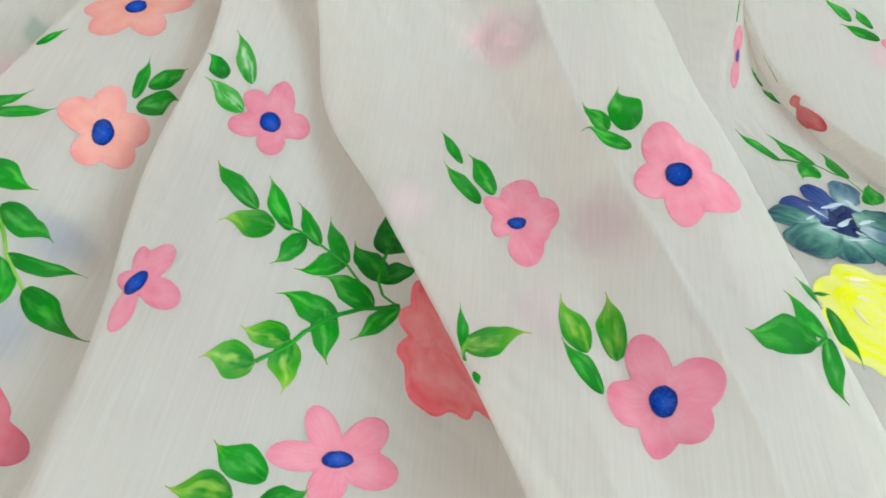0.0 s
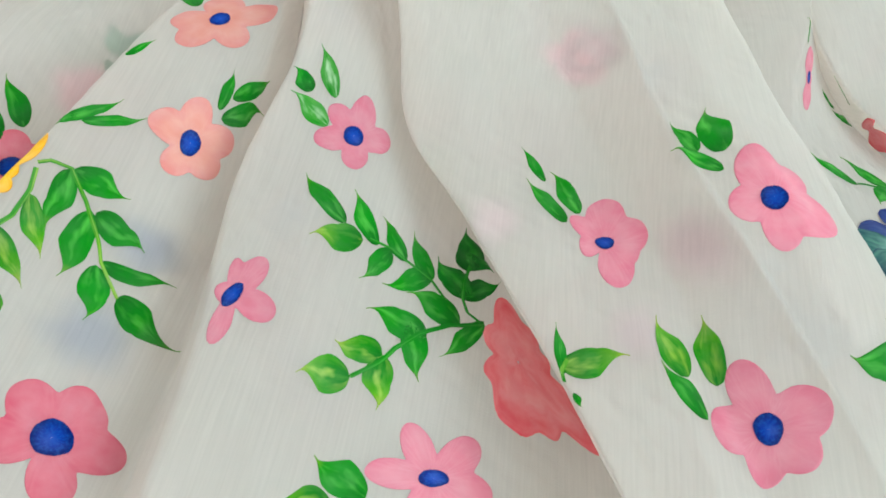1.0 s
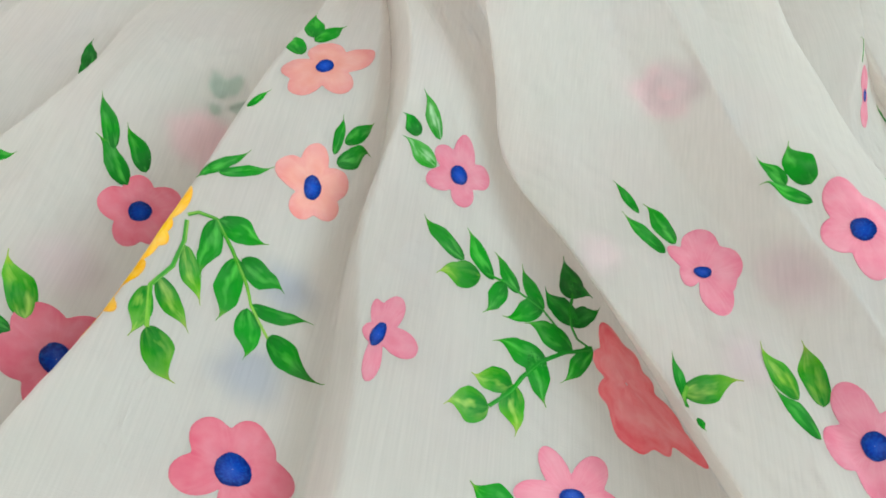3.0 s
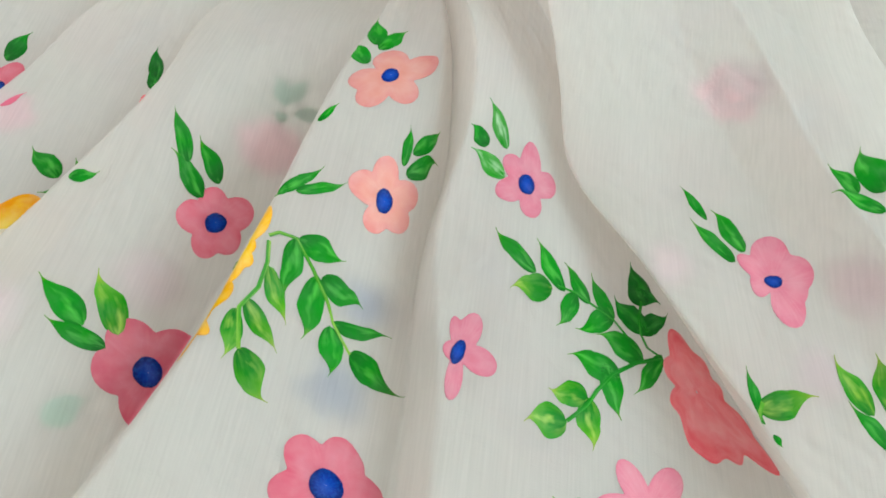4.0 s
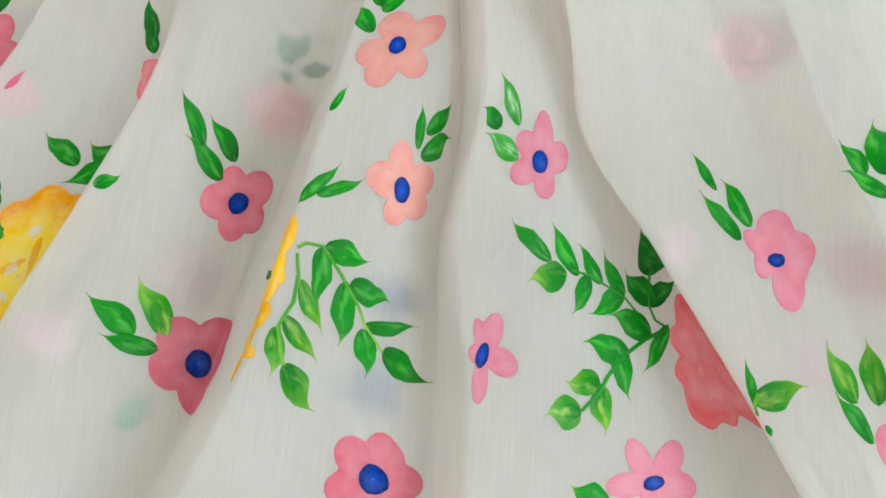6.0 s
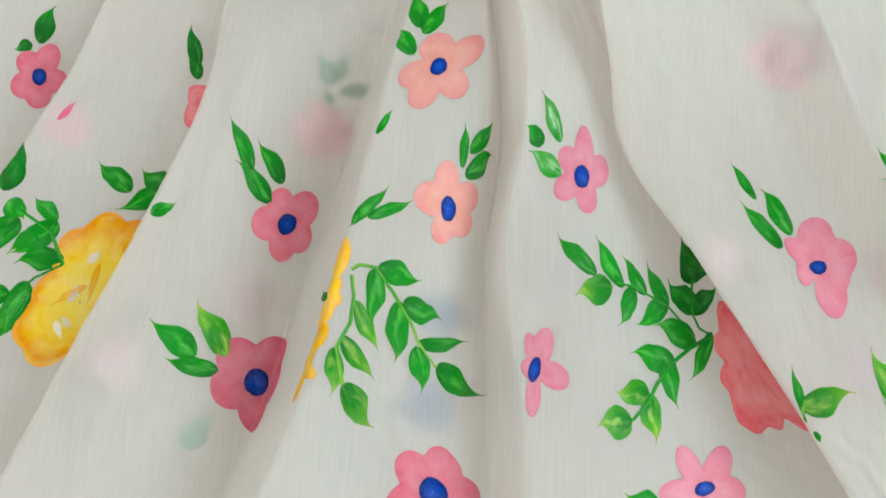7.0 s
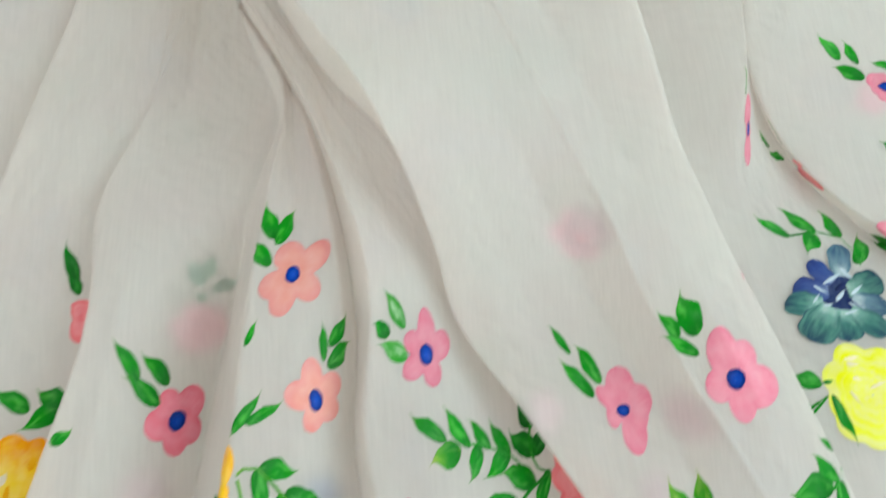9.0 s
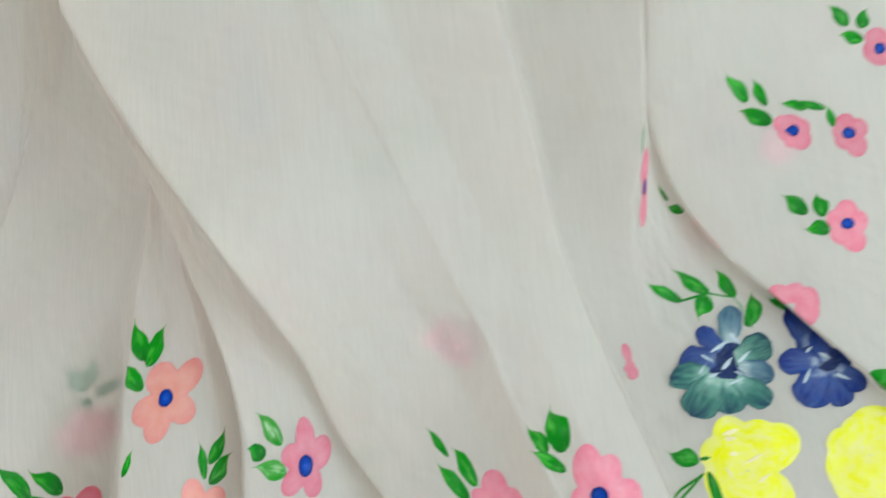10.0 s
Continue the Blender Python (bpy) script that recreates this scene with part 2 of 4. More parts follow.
CLOTH = organza("white_organza", 0.36, False, 0.6)
LINING = organza("white_lining", 0.42, True, 0.6)
SHEET = organza("white_sheet", 0.0, False, 0.1)
PAINT = {
    "pink": paint("pink_paint", ((0.1, (0.70, 0.20, 0.27)), (0.6, (0.74, 0.235, 0.305)), (1, (0.69, 0.19, 0.265))), (0.79, 0.34, 0.39)),
    "salmon": paint("salmon_paint", ((0.1, (0.79, 0.30, 0.25)), (0.6, (0.81, 0.34, 0.29)), (1, (0.77, 0.27, 0.26))), (0.84, 0.42, 0.35)),
    "rose": paint("rose_paint", ((0.1, (0.70, 0.15, 0.21)), (0.6, (0.76, 0.19, 0.25)), (1, (0.72, 0.14, 0.20))), (0.80, 0.26, 0.30)),
    "red": paint("coral_red_paint", ((0.1, (0.82, 0.18, 0.21)), (0.6, (0.86, 0.24, 0.26)), (1, (0.80, 0.10, 0.13))), (0.90, 0.40, 0.40), streak=(2, 5), bleed=0.16),
    "orange": paint("orange_yellow_paint", ((0.15, (0.86, 0.62, 0.10)), (0.6, (0.90, 0.55, 0.03)), (0.95, (0.82, 0.28, 0.01))), (0.92, 0.66, 0.12), streak=(5, 6), bleed=0.2),
    "yellowthin": paint("amber_paint", ((0.1, (0.90, 0.58, 0.04)), (1, (0.84, 0.36, 0.02))), (0.92, 0.64, 0.2)),
    "yellow": paint("bright_yellow_paint", ((0.1, (0.84, 0.76, 0.12)), (0.6, (0.86, 0.80, 0.02)), (1, (0.82, 0.78, 0.01))), (0.82, 0.72, 0.35), streak=(5, 7), bleed=0.3),
    "ink": paint("navy_ground", ((0.1, (0.012, 0.02, 0.09)), (1, (0.015, 0.03, 0.12))), (0.10, 0.14, 0.22)),
    "petal_teal": paint("teal_petal", ((0.05, (0.50, 0.58, 0.56)), (0.24, (0.16, 0.30, 0.26)), (0.5, (0.04, 0.13, 0.12)), (0.85, (0.02, 0.07, 0.09)), (1, (0.012, 0.03, 0.08))), (0.14, 0.34, 0.24), streak=(7, 2), bleed=0.2),
    "petal_slate": paint("slate_petal", ((0.05, (0.50, 0.55, 0.58)), (0.4, (0.12, 0.19, 0.25)), (0.8, (0.04, 0.09, 0.16)), (1, (0.03, 0.07, 0.13))), (0.16, 0.28, 0.28), streak=(7, 2), bleed=0.2),
    "petal_navyp": paint("navy_petal", ((0.05, (0.40, 0.45, 0.55)), (0.25, (0.05, 0.08, 0.24)), (0.75, (0.015, 0.03, 0.18)), (1, (0.012, 0.02, 0.12))), (0.06, 0.12, 0.30), streak=(7, 2), bleed=0.2),
    "leaf_gap": paint("pale_yellow_gap", ((0.1, (0.82, 0.68, 0.42)), (1, (0.83, 0.70, 0.36))), (0.8, 0.7, 0.5)),
    "core": paint("ultramarine_paint", ((0.0, (0.006, 0.06, 0.42)), (0.5, (0.004, 0.035, 0.30)), (0.9, (0.004, 0.012, 0.13))), (0.01, 0.16, 0.6), streak=(4, 5)),
    # dab: colour of the shine painted into each leaf
    "leaf_g": paint("green_paint", ((0.05, (0.003, 0.13, 0.008)), (0.4, (0.003, 0.205, 0.010)), (0.8, (0.010, 0.22, 0.01)), (1, (0.16, 0.32, 0.02))), (0.02, 0.32, 0.025), streak=(5, 2), bleed=0.1, dab=(0.07, 0.40, 0.05)),
    "leaf_d": paint("deep_green_paint", ((0.1, (0.003, 0.09, 0.008)), (0.6, (0.004, 0.15, 0.012)), (1, (0.006, 0.18, 0.014))), (0.02, 0.22, 0.02), streak=(5, 2), bleed=0.14, dab=(0.03, 0.30, 0.03)),
    "leaf_y": paint("yellow_green_paint", ((0.05, (0.004, 0.15, 0.01)), (0.45, (0.012, 0.22, 0.012)), (0.75, (0.10, 0.33, 0.02)), (1, (0.38, 0.42, 0.05))), (0.14, 0.38, 0.05), streak=(5, 2), bleed=0.16, dab=(0.30, 0.46, 0.08)),
    "leaf_w": paint("pale_green_paint", ((0.1, (0.004, 0.19, 0.01)), (0.5, (0.04, 0.26, 0.03)), (1, (0.01, 0.22, 0.01))), (0.12, 0.36, 0.08), streak=(4, 2), bleed=0.25, dab=(0.45, 0.62, 0.38)),
    "leaf_white": paint("white_stroke", ((0.1, (0.50, 0.56, 0.62)), (1, (0.40, 0.47, 0.54))), (0.6, 0.64, 0.66)),
    "leaf_ink": paint("navy_stroke", ((0.1, (0.01, 0.015, 0.09)), (1, (0.015, 0.03, 0.14))), (0.03, 0.07, 0.2)),
    "leaf_cream": paint("cream_stroke", ((0.1, (0.80, 0.66, 0.50)), (1, (0.82, 0.70, 0.52))), (0.8, 0.7, 0.6)),
    "leaf_amber": paint("amber_stroke", ((0.1, (0.82, 0.34, 0.02)), (1, (0.85, 0.45, 0.02))), (0.9, 0.6, 0.05)),
    "leaf_r": paint("rose_stroke", ((0.1, (0.66, 0.12, 0.2)), (1, (0.7, 0.13, 0.2))), (0.78, 0.2, 0.24)),
    "under_pink": paint("pink_paint_below", ((0.1, (0.82, 0.46, 0.52)), (1, (0.84, 0.54, 0.59))), (0.85, 0.58, 0.62), soft=0.35),
    "under_rose": paint("mauve_paint_below", ((0.1, (0.62, 0.44, 0.47)), (1, (0.68, 0.52, 0.54))), (0.76, 0.62, 0.66), soft=0.6),
    "under_lav": paint("lavender_paint_below", ((0.1, (0.24, 0.23, 0.32)), (1, (0.32, 0.31, 0.38))), (0.42, 0.42, 0.48), soft=0.6),
    "under_grey": paint("grey_green_paint_below", ((0.1, (0.5, 0.58, 0.5)), (1, (0.6, 0.66, 0.6))), (0.6, 0.66, 0.6), soft=0.5),
    "leaf_under": paint("green_paint_below", ((0.1, (0.30, 0.43, 0.32)), (1, (0.36, 0.48, 0.38))), (0.42, 0.52, 0.44)),
}
FLOWER_LABEL = {
    "pink": "pink five-petalled flower painted on white cloth", "salmon": "salmon-orange five-petalled flower painted on white cloth",
    "rose": "deep rose five-petalled flower painted on white cloth", "red": "coral red ruffled flower, half hidden by a fold",
    "orange": "orange and yellow ruffled flower beside a fold", "yellowthin": "sliver of amber flower on a fold's flank",
    "yellow": "bright yellow ruffled flower with streaks", "ink": "dark navy heart of a painted peony",
    "under_pink": "faded pink flower showing through from beneath", "under_rose": "faint mauve stain showing through",
    "under_lav": "faint lavender stain showing through", "under_grey": "faint grey-green stain showing through",
}


# ---- the cloth ----
# Fold lines of the cloth, in order across it: at each depth of YS, the line's x, and its height z (cm)
YS = (0.1, 0.2, 0.3, 0.385, 0.42, 0.5, 0.6, 0.7)


def crease(xs, zs):
    return np.array(xs, float) / 100, np.array(zs, float) / 100


CREASES = [
    crease((-95, -95, -95, -95, -95, -95, -95, -95), (-5, -5, -5, -5, -5, -5, -5, -5)),
    crease((-72, -70, -68, -65.5, -64.4, -62, -60, -58), (-0.1, -0.1, -0.2, -0.6, -0.6, -0.7, -0.3, 0.9)),
    crease((-59.4, -57, -53.6, -50.1, -49, -47, -44, -41), (-5.6, -5.7, -5.9, -6, -5.9, -5.2, -2.4, -1.2)),
    crease((-58.5, -56, -52.6, -49.1, -48, -46.2, -43.5, -40.5), (-1, -0.8, -0.7, -0.2, 0, 0.5, 1, 1.5)),
    crease((-45.6, -42.6, -39.8, -37.6, -37.4, -37.8, -34, -32), (-3.1, -2.1, -3, -2, -1.7, -1.3, -0.6, 0.4)),
    crease((-44.5, -41.6, -38.8, -36.8, -36.6, -37, -33.5, -31), (1.8, 2, 2, 1.9, 1.6, 0.6, 0, -0.5)),
    crease((-40, -38, -36, -34.4, -34.1, -34, -31, -30), (0.4, 1.7, 1, 1.4, 1.4, 0.8, -1, -2)),
    crease((-33.8, -31, -29.3, -27.6, -26.6, -24.2, -22.3, -25.4), (-4.4, -4.6, -5, -4.6, -3.4, 0.3, -2, -3)),
    crease((-29.7, -26.7, -25.1, -24.1, -23.6, -22.2, -21.2, -25.4), (2, 2.5, 3.2, 3.6, 3.6, 3.5, 2.2, 1)),
    crease((-22.5, -21.2, -20.8, -20.2, -20, -20.2, -20.9, -25.3), (-0.4, 0, 1.7, 3, 3.4, 2.8, 1.8, 0.8)),
    crease((-18.6, -18, -17.6, -16.9, -17, -18, -20.7, -25.2), (-1.3, -1.4, -1.2, 1.8, 3, 3.8, 1.6, 0.6)),
    crease((-15.9, -16.1, -16.8, -16.1, -16.3, -17.4, -20.2, -25), (-3, -2.8, -2.4, -0.8, 0, 1, 1.5, 0.5)),
    crease((-13.8, -14.4, -15.8, -14.7, -14.9, -17, -20.6, -25.3), (0.5, 1.3, 1.8, 4.4, 5.4, 6.3, 6, 5)),
    crease((-9, -10, -12, -11.8, -12.5, -15.6, -19.2, -24), (-0.3, 0.7, 1.6, 2.2, 3.7, 5.6, 5.6, 5)),
    crease((10.2, 5.2, 0, -5.2, -6.6, -11, -17.8, -22.5), (-5, -5, -4.1, -2.4, -0.6, 4.6, 5, 5)),
    crease((6.5, 1.3, -4, -8.6, -9.4, -13, -18.6, -23.4), (1.2, 1.6, 1.2, 1.6, 4.2, 12, 13, 12)),
    crease((9, 6, 3, -2.2, -4, -7, -9, -11), (1.5, 2.3, 0.9, 1.3, 3, 8.8, 10.5, 10)),
    crease((12, 8.5, 6, 2.6, 1.1, -2.5, -4.8, -7), (1.2, 1.4, 1.6, 1.7, 2.8, 6.4, 8, 8)),
    crease((15.5, 12.8, 8.3, 5.5, 4.6, 1.7, -1.8, -5), (2, 2.8, 4.3, 4.4, 5, 6.7, 7.6, 8)),
    crease((18, 15, 12, 9.4, 8.4, 6, 3, 0), (2.1, 2.8, 5.1, 5.3, 5.3, 5, 5.2, 5.5)),
    crease((21, 19, 16.5, 14, 13, 11, 10, 9), (1.5, 2.2, 3.2, 4, 4.5, 5.6, 6.8, 7)),
    crease((22.6, 20.6, 18.1, 15.6, 14.7, 12.8, 12, 11), (-2.4, -2.6, -2.9, -2.8, -2.7, -2.2, -1.6, -1)),
    crease((29, 26, 23, 20.4, 19.6, 18.7, 21, 22.3), (-2.9, -2.8, -2.6, -3.1, -3.1, -2.4, 0.5, 1.2)),
    crease((56, 49.5, 42.5, 35.8, 33, 26.8, 23.6, 24.4), (-4.5, -4.4, -4.3, -4.7, -4.9, -4.9, -4, -1)),
    crease((57, 50, 42, 34.8, 31.8, 25.2, 21.6, 22.8), (-1.8, -2, -2.3, -2.5, -2.5, -2.3, -0.5, 0.8)),
    crease((70, 64, 56, 48.3, 45.4, 40, 38, 38), (-2, -2, -2, -2, -2, -1.9, -1.5, -0.1)),
    crease((95, 95, 95, 95, 95, 95, 95, 95), (-5, -5, -5, -5, -5, -5, -5, -5)),
]
V0, V1, STEP = -0.1, 1.05, 0.002


def loft():
    """The cloth as a grid of points over (u, v): u runs across the folds, v = y away from the eye."""
    vs = np.arange(V0, V1 + STEP / 2, STEP)
    ys = np.array(YS)
    # smooth curves through the stations (cubic, finite-difference slopes)
    def along(vals):
        m = np.gradient(vals, ys)
        q = np.clip(vs, ys[0], ys[-1])
        k = np.clip(np.searchsorted(ys, q, side="right") - 1, 0, len(ys) - 2)
        h = ys[k + 1] - ys[k]
        s = (q - ys[k]) / h
        out = ((2 * s**3 - 3 * s**2 + 1) * vals[k] + (s**3 - 2 * s**2 + s) * h * m[k]
               + (-2 * s**3 + 3 * s**2) * vals[k + 1] + (s**3 - s**2) * h * m[k + 1])
        return out + np.where(vs < ys[0], (vs - ys[0]) * m[0], 0) + np.where(vs > ys[-1], (vs - ys[-1]) * m[-1] * 0.3, 0)
    cx = np.array([along(x) for x, z in CREASES])
    cz = np.array([along(z) for x, z in CREASES])
    mid = len(vs) * 2 // 5
    gap = np.hypot(np.diff([x[2] for x, z in CREASES]), np.diff([z[2] for x, z in CREASES]))
    uk = np.concatenate([[0], np.cumsum(gap)])
    us = np.arange(0, uk[-1], STEP)
    k = np.clip(np.searchsorted(uk, us, side="right") - 1, 0, len(uk) - 2)
    s = ((us - uk[k]) / (uk[k + 1] - uk[k]))[:, None]
    X, Z = cx[k] * (1 - s) + cx[k + 1] * s, cz[k] * (1 - s) + cz[k + 1] * s
    # round the creases
    r = 4
    w = np.exp(-0.5 * (np.arange(-r, r + 1) / 1.0) ** 2)
    w /= w.sum()
    def soft(A):
        P = np.pad(A, ((r, r), (0, 0)), mode="edge")
        return sum(w[i] * P[i:i + len(A)] for i in range(2 * r + 1))
    X, Z = soft(X), soft(Z)
    Y = np.broadcast_to(vs, X.shape).copy()
    # a pressed crease that stands up sharply
    Z += 0.0022 * np.exp(-(((us - uk[18]) / 0.0024) ** 2))[:, None] * np.clip((vs - 0.12) / 0.1, 0, 1)[None, :]
    # slack ripples, longer along the folds than across them
    U, V = us[:, None], vs[None, :]
    rng = np.random.RandomState(5)
    for k in range(26):
        f = 40 * 1.11 ** k
        a = rng.normal(0, 0.55)
        Z += (0.022 if f < 130 else 0.04) / f * np.sin(f * (np.cos(a) * U + np.sin(a) * V) + rng.uniform(0, 6.3)) * np.sin(f * 0.3 * (V - U * rng.normal(0, 0.7)) + rng.uniform(0, 6.3))
    return us, vs, X, Y, Z


US, VS, GX, GY, GZ = loft()


def sheet(name, X, Y, Z, mat):
    """A grid of points as one smooth mesh."""
    n, m = X.shape
    me = bpy.data.meshes.new(name)
    i = np.arange(n * m).reshape(n, m)
    q = np.stack([i[:-1, :-1], i[1:, :-1], i[1:, 1:], i[:-1, 1:]], -1).reshape(-1, 4)
    me.vertices.add(n * m)
    me.vertices.foreach_set("co", np.stack([X, Y, Z], -1).astype(np.float32).ravel())
    me.loops.add(q.size)
    me.loops.foreach_set("vertex_index", q.astype(np.int32).ravel())
    me.polygons.add(len(q))
    me.polygons.foreach_set("loop_start", np.arange(0, q.size, 4, dtype=np.int32))
    me.update(calc_edges=True)
    me.polygons.foreach_set("use_smooth", np.ones(len(q), bool))
    me.materials.append(mat)
    return new(name, me)


PTS = np.stack([GX, GY, GZ], -1)
NRM = np.cross(np.gradient(PTS, axis=0), np.gradient(PTS, axis=1))
NRM /= np.linalg.norm(NRM, axis=-1, keepdims=True) + 1e-12
cloth = sheet("painted_cloth", GX, GY, GZ, CLOTH)
tagged(cloth, "sheer white organza cloth with hand-painted flowers, spread in loose folds", "cloth")
LOW = PTS[::2, ::2] - 0.0022 * NRM[::2, ::2]
lining = sheet("under_layer", LOW[..., 0], LOW[..., 1], LOW[..., 2], LINING)
tagged(lining, "white under-layer of cloth showing faintly through the organza", "cloth")

# the bed that the cloth lies on, and an unseen room added to bounce light
def wall_paint(name, colour):
    m, n, l, b = nodes(name)
    co = n.new("ShaderNodeTexCoord").outputs["Object"]
    r = ramp(n, ((0.35, tuple(c * 0.94 for c in colour)), (0.65, colour)))
    l.new(noise_tex(n, l, 3, 6, co).outputs["Fac"], r.inputs[0])
    l.new(r.outputs[0], b.inputs["Base Color"])
    b.inputs["Roughness"].default_value = 0.85
    return m


def box(name, centre, size, mat, kind="structure", bevel=0.0):
    bm = bmesh.new()
    bmesh.ops.create_cube(bm, size=1.0, matrix=Matrix.Translation(centre) @ Matrix.Diagonal((*size, 1)))
    if bevel:
        bmesh.ops.bevel(bm, geom=bm.edges[:], offset=bevel, segments=4, affect="EDGES")
    me = bpy.data.meshes.new(name)
    bm.to_mesh(me)
    bm.free()
    me.materials.append(mat)
    ob = new(name, me)
    return tagged(ob, kind=kind) if kind else ob


# warm cream on the unseen walls tints the fill light in the folds
CREAM, WHITE, FLOOR = wall_paint("cream_wall_paint", (0.89, 0.825, 0.775)), wall_paint("white_paint", (0.9, 0.885, 0.86)), wall_paint("floor_tile", (0.6, 0.52, 0.45))
bed = box("bed", (0, 0.45, -0.19), (2.3, 1.9, 0.2), SHEET, "", 0.05)
tagged(bed, "flat bed with a plain white sheet", "bed")
base = box("bed_base", (0, 0.45, -0.42), (2.2, 1.8, 0.26), CREAM, "", 0.01)
base.parent = bed
Z0, Z1, X0, Y0, Y1 = -0.55, 2.15, -1.9, -1.7, 2.0
box("floor", (-0.2, 0.15, Z0 - 0.05), (3.6, 3.9, 0.1), FLOOR)
box("unseen_ceiling", (-0.2, 0.15, Z1 + 0.05), (3.6, 3.9, 0.1), WHITE)
box("unseen_wall_north", (-0.2, Y1 + 0.05, 0.8), (3.6, 0.1, 2.7), CREAM)
box("unseen_wall_south", (-0.2, Y0 - 0.05, 0.8), (3.6, 0.1, 2.7), CREAM)


def window_wall(wall, window, x, into, wy, wz, ww, wh):
    """A wall in four pieces round its opening, and the window's frame in it."""
    y0, y1, z0, z1 = wy - ww / 2, wy + ww / 2, wz - wh / 2, wz + wh / 2
    bm = bmesh.new()
    for ya, yb, za, zb in ((Y0, Y1, Z0, z0), (Y0, Y1, z1, Z1), (Y0, y0, z0, z1), (y1, Y1, z0, z1)):
        bmesh.ops.create_cube(bm, size=1.0, matrix=Matrix.Translation((x, (ya + yb) / 2, (za + zb) / 2)) @ Matrix.Diagonal((0.1, yb - ya, zb - za, 1)))
    me = bpy.data.meshes.new(wall)
    bm.to_mesh(me)
    me.materials.append(CREAM)
    tagged(new(wall, me), kind="structure")
    bm = bmesh.new()
    for ya, yb, za, zb in ((y0, y1, z0, z0 + 0.05), (y0, y1, z1 - 0.05, z1), (y0, y0 + 0.05, z0 + 0.05, z1 - 0.05), (y1 - 0.05, y1, z0 + 0.05, z1 - 0.05)):
        bmesh.ops.create_cube(bm, size=1.0, matrix=Matrix.Translation((x + into, (ya + yb) / 2, (za + zb) / 2)) @ Matrix.Diagonal((0.05, yb - ya, zb - za, 1)))
    me = bpy.data.meshes.new(window)
    bm.to_mesh(me)
    me.materials.append(WHITE)
    tagged(new(window, me), kind="structure")


window_wall("unseen_wall_east", "window_1", WIN_X + 0.05, -0.02, WIN_Y, WIN_Z, WIN_W, WIN_H)
# this opening and frame are added round the fill lamp, out of view
window_wall("unseen_wall_west", "added_window_2", X0 - 0.05, 0.02, 0.2, 1.4, 2.0, 1.2)


# ---- the paint on the cloth: thin films that follow its surface ----
def on_cloth(u, v, lift):
    """Points of the cloth at (u, v), lifted off it along its normal."""
    a = np.clip(np.asarray(u) / STEP, 0, len(US) - 1.001)
    b = np.clip((np.asarray(v) - V0) / STEP, 0, len(VS) - 1.001)
    i, j = a.astype(int), b.astype(int)
    a, b = (a - i)[..., None], (b - j)[..., None]
    def mix(A):
        return A[i, j] * (1 - a) * (1 - b) + A[i + 1, j] * a * (1 - b) + A[i, j + 1] * (1 - a) * b + A[i + 1, j + 1] * a * b
    n = mix(NRM)
    return mix(PTS) + n / (np.linalg.norm(n, axis=-1, keepdims=True) + 1e-9) * lift


def film(name, u, v, s, t, lift, mat, parent, wrap=False):
    """A patch of paint from a grid of cloth places (u, v) with its own coordinates (s, t). The rim of the patch is pressed down to the cloth."""
    n, m = u.shape
    co = on_cloth(u, v, lift)
    idx = np.arange(n * m).reshape(n, m)
    if wrap:
        idx = np.concatenate([idx, idx[:1]], 0)
    q = np.stack([idx[:-1, :-1], idx[1:, :-1], idx[1:, 1:], idx[:-1, 1:]], -1).reshape(-1, 4)
    me = bpy.data.meshes.new(name)
    me.from_pydata(co.reshape(-1, 3).tolist(), [], q.tolist())
    uv = me.uv_layers.new(name="paint")
    st = np.stack([s, t], -1).reshape(-1, 2)
    uv.data.foreach_set("uv", st[q.ravel()].astype(np.float32).ravel())
    me.polygons.foreach_set("use_smooth", np.ones(len(me.polygons), bool))
    me.materials.append(mat)
    ob = new(name, me)
    ob.parent = parent
    return ob


COUNT = [0]


def rough_line(n, size, rng):
    """A closed line of small random wobbles, for the edges of brush work."""
    a = np.linspace(0, 2 * np.pi, n, endpoint=False)
    return sum(size / k * np.sin(k * a + rng.uniform(0, 6.3)) for k in (3, 5, 8, 13, 21))


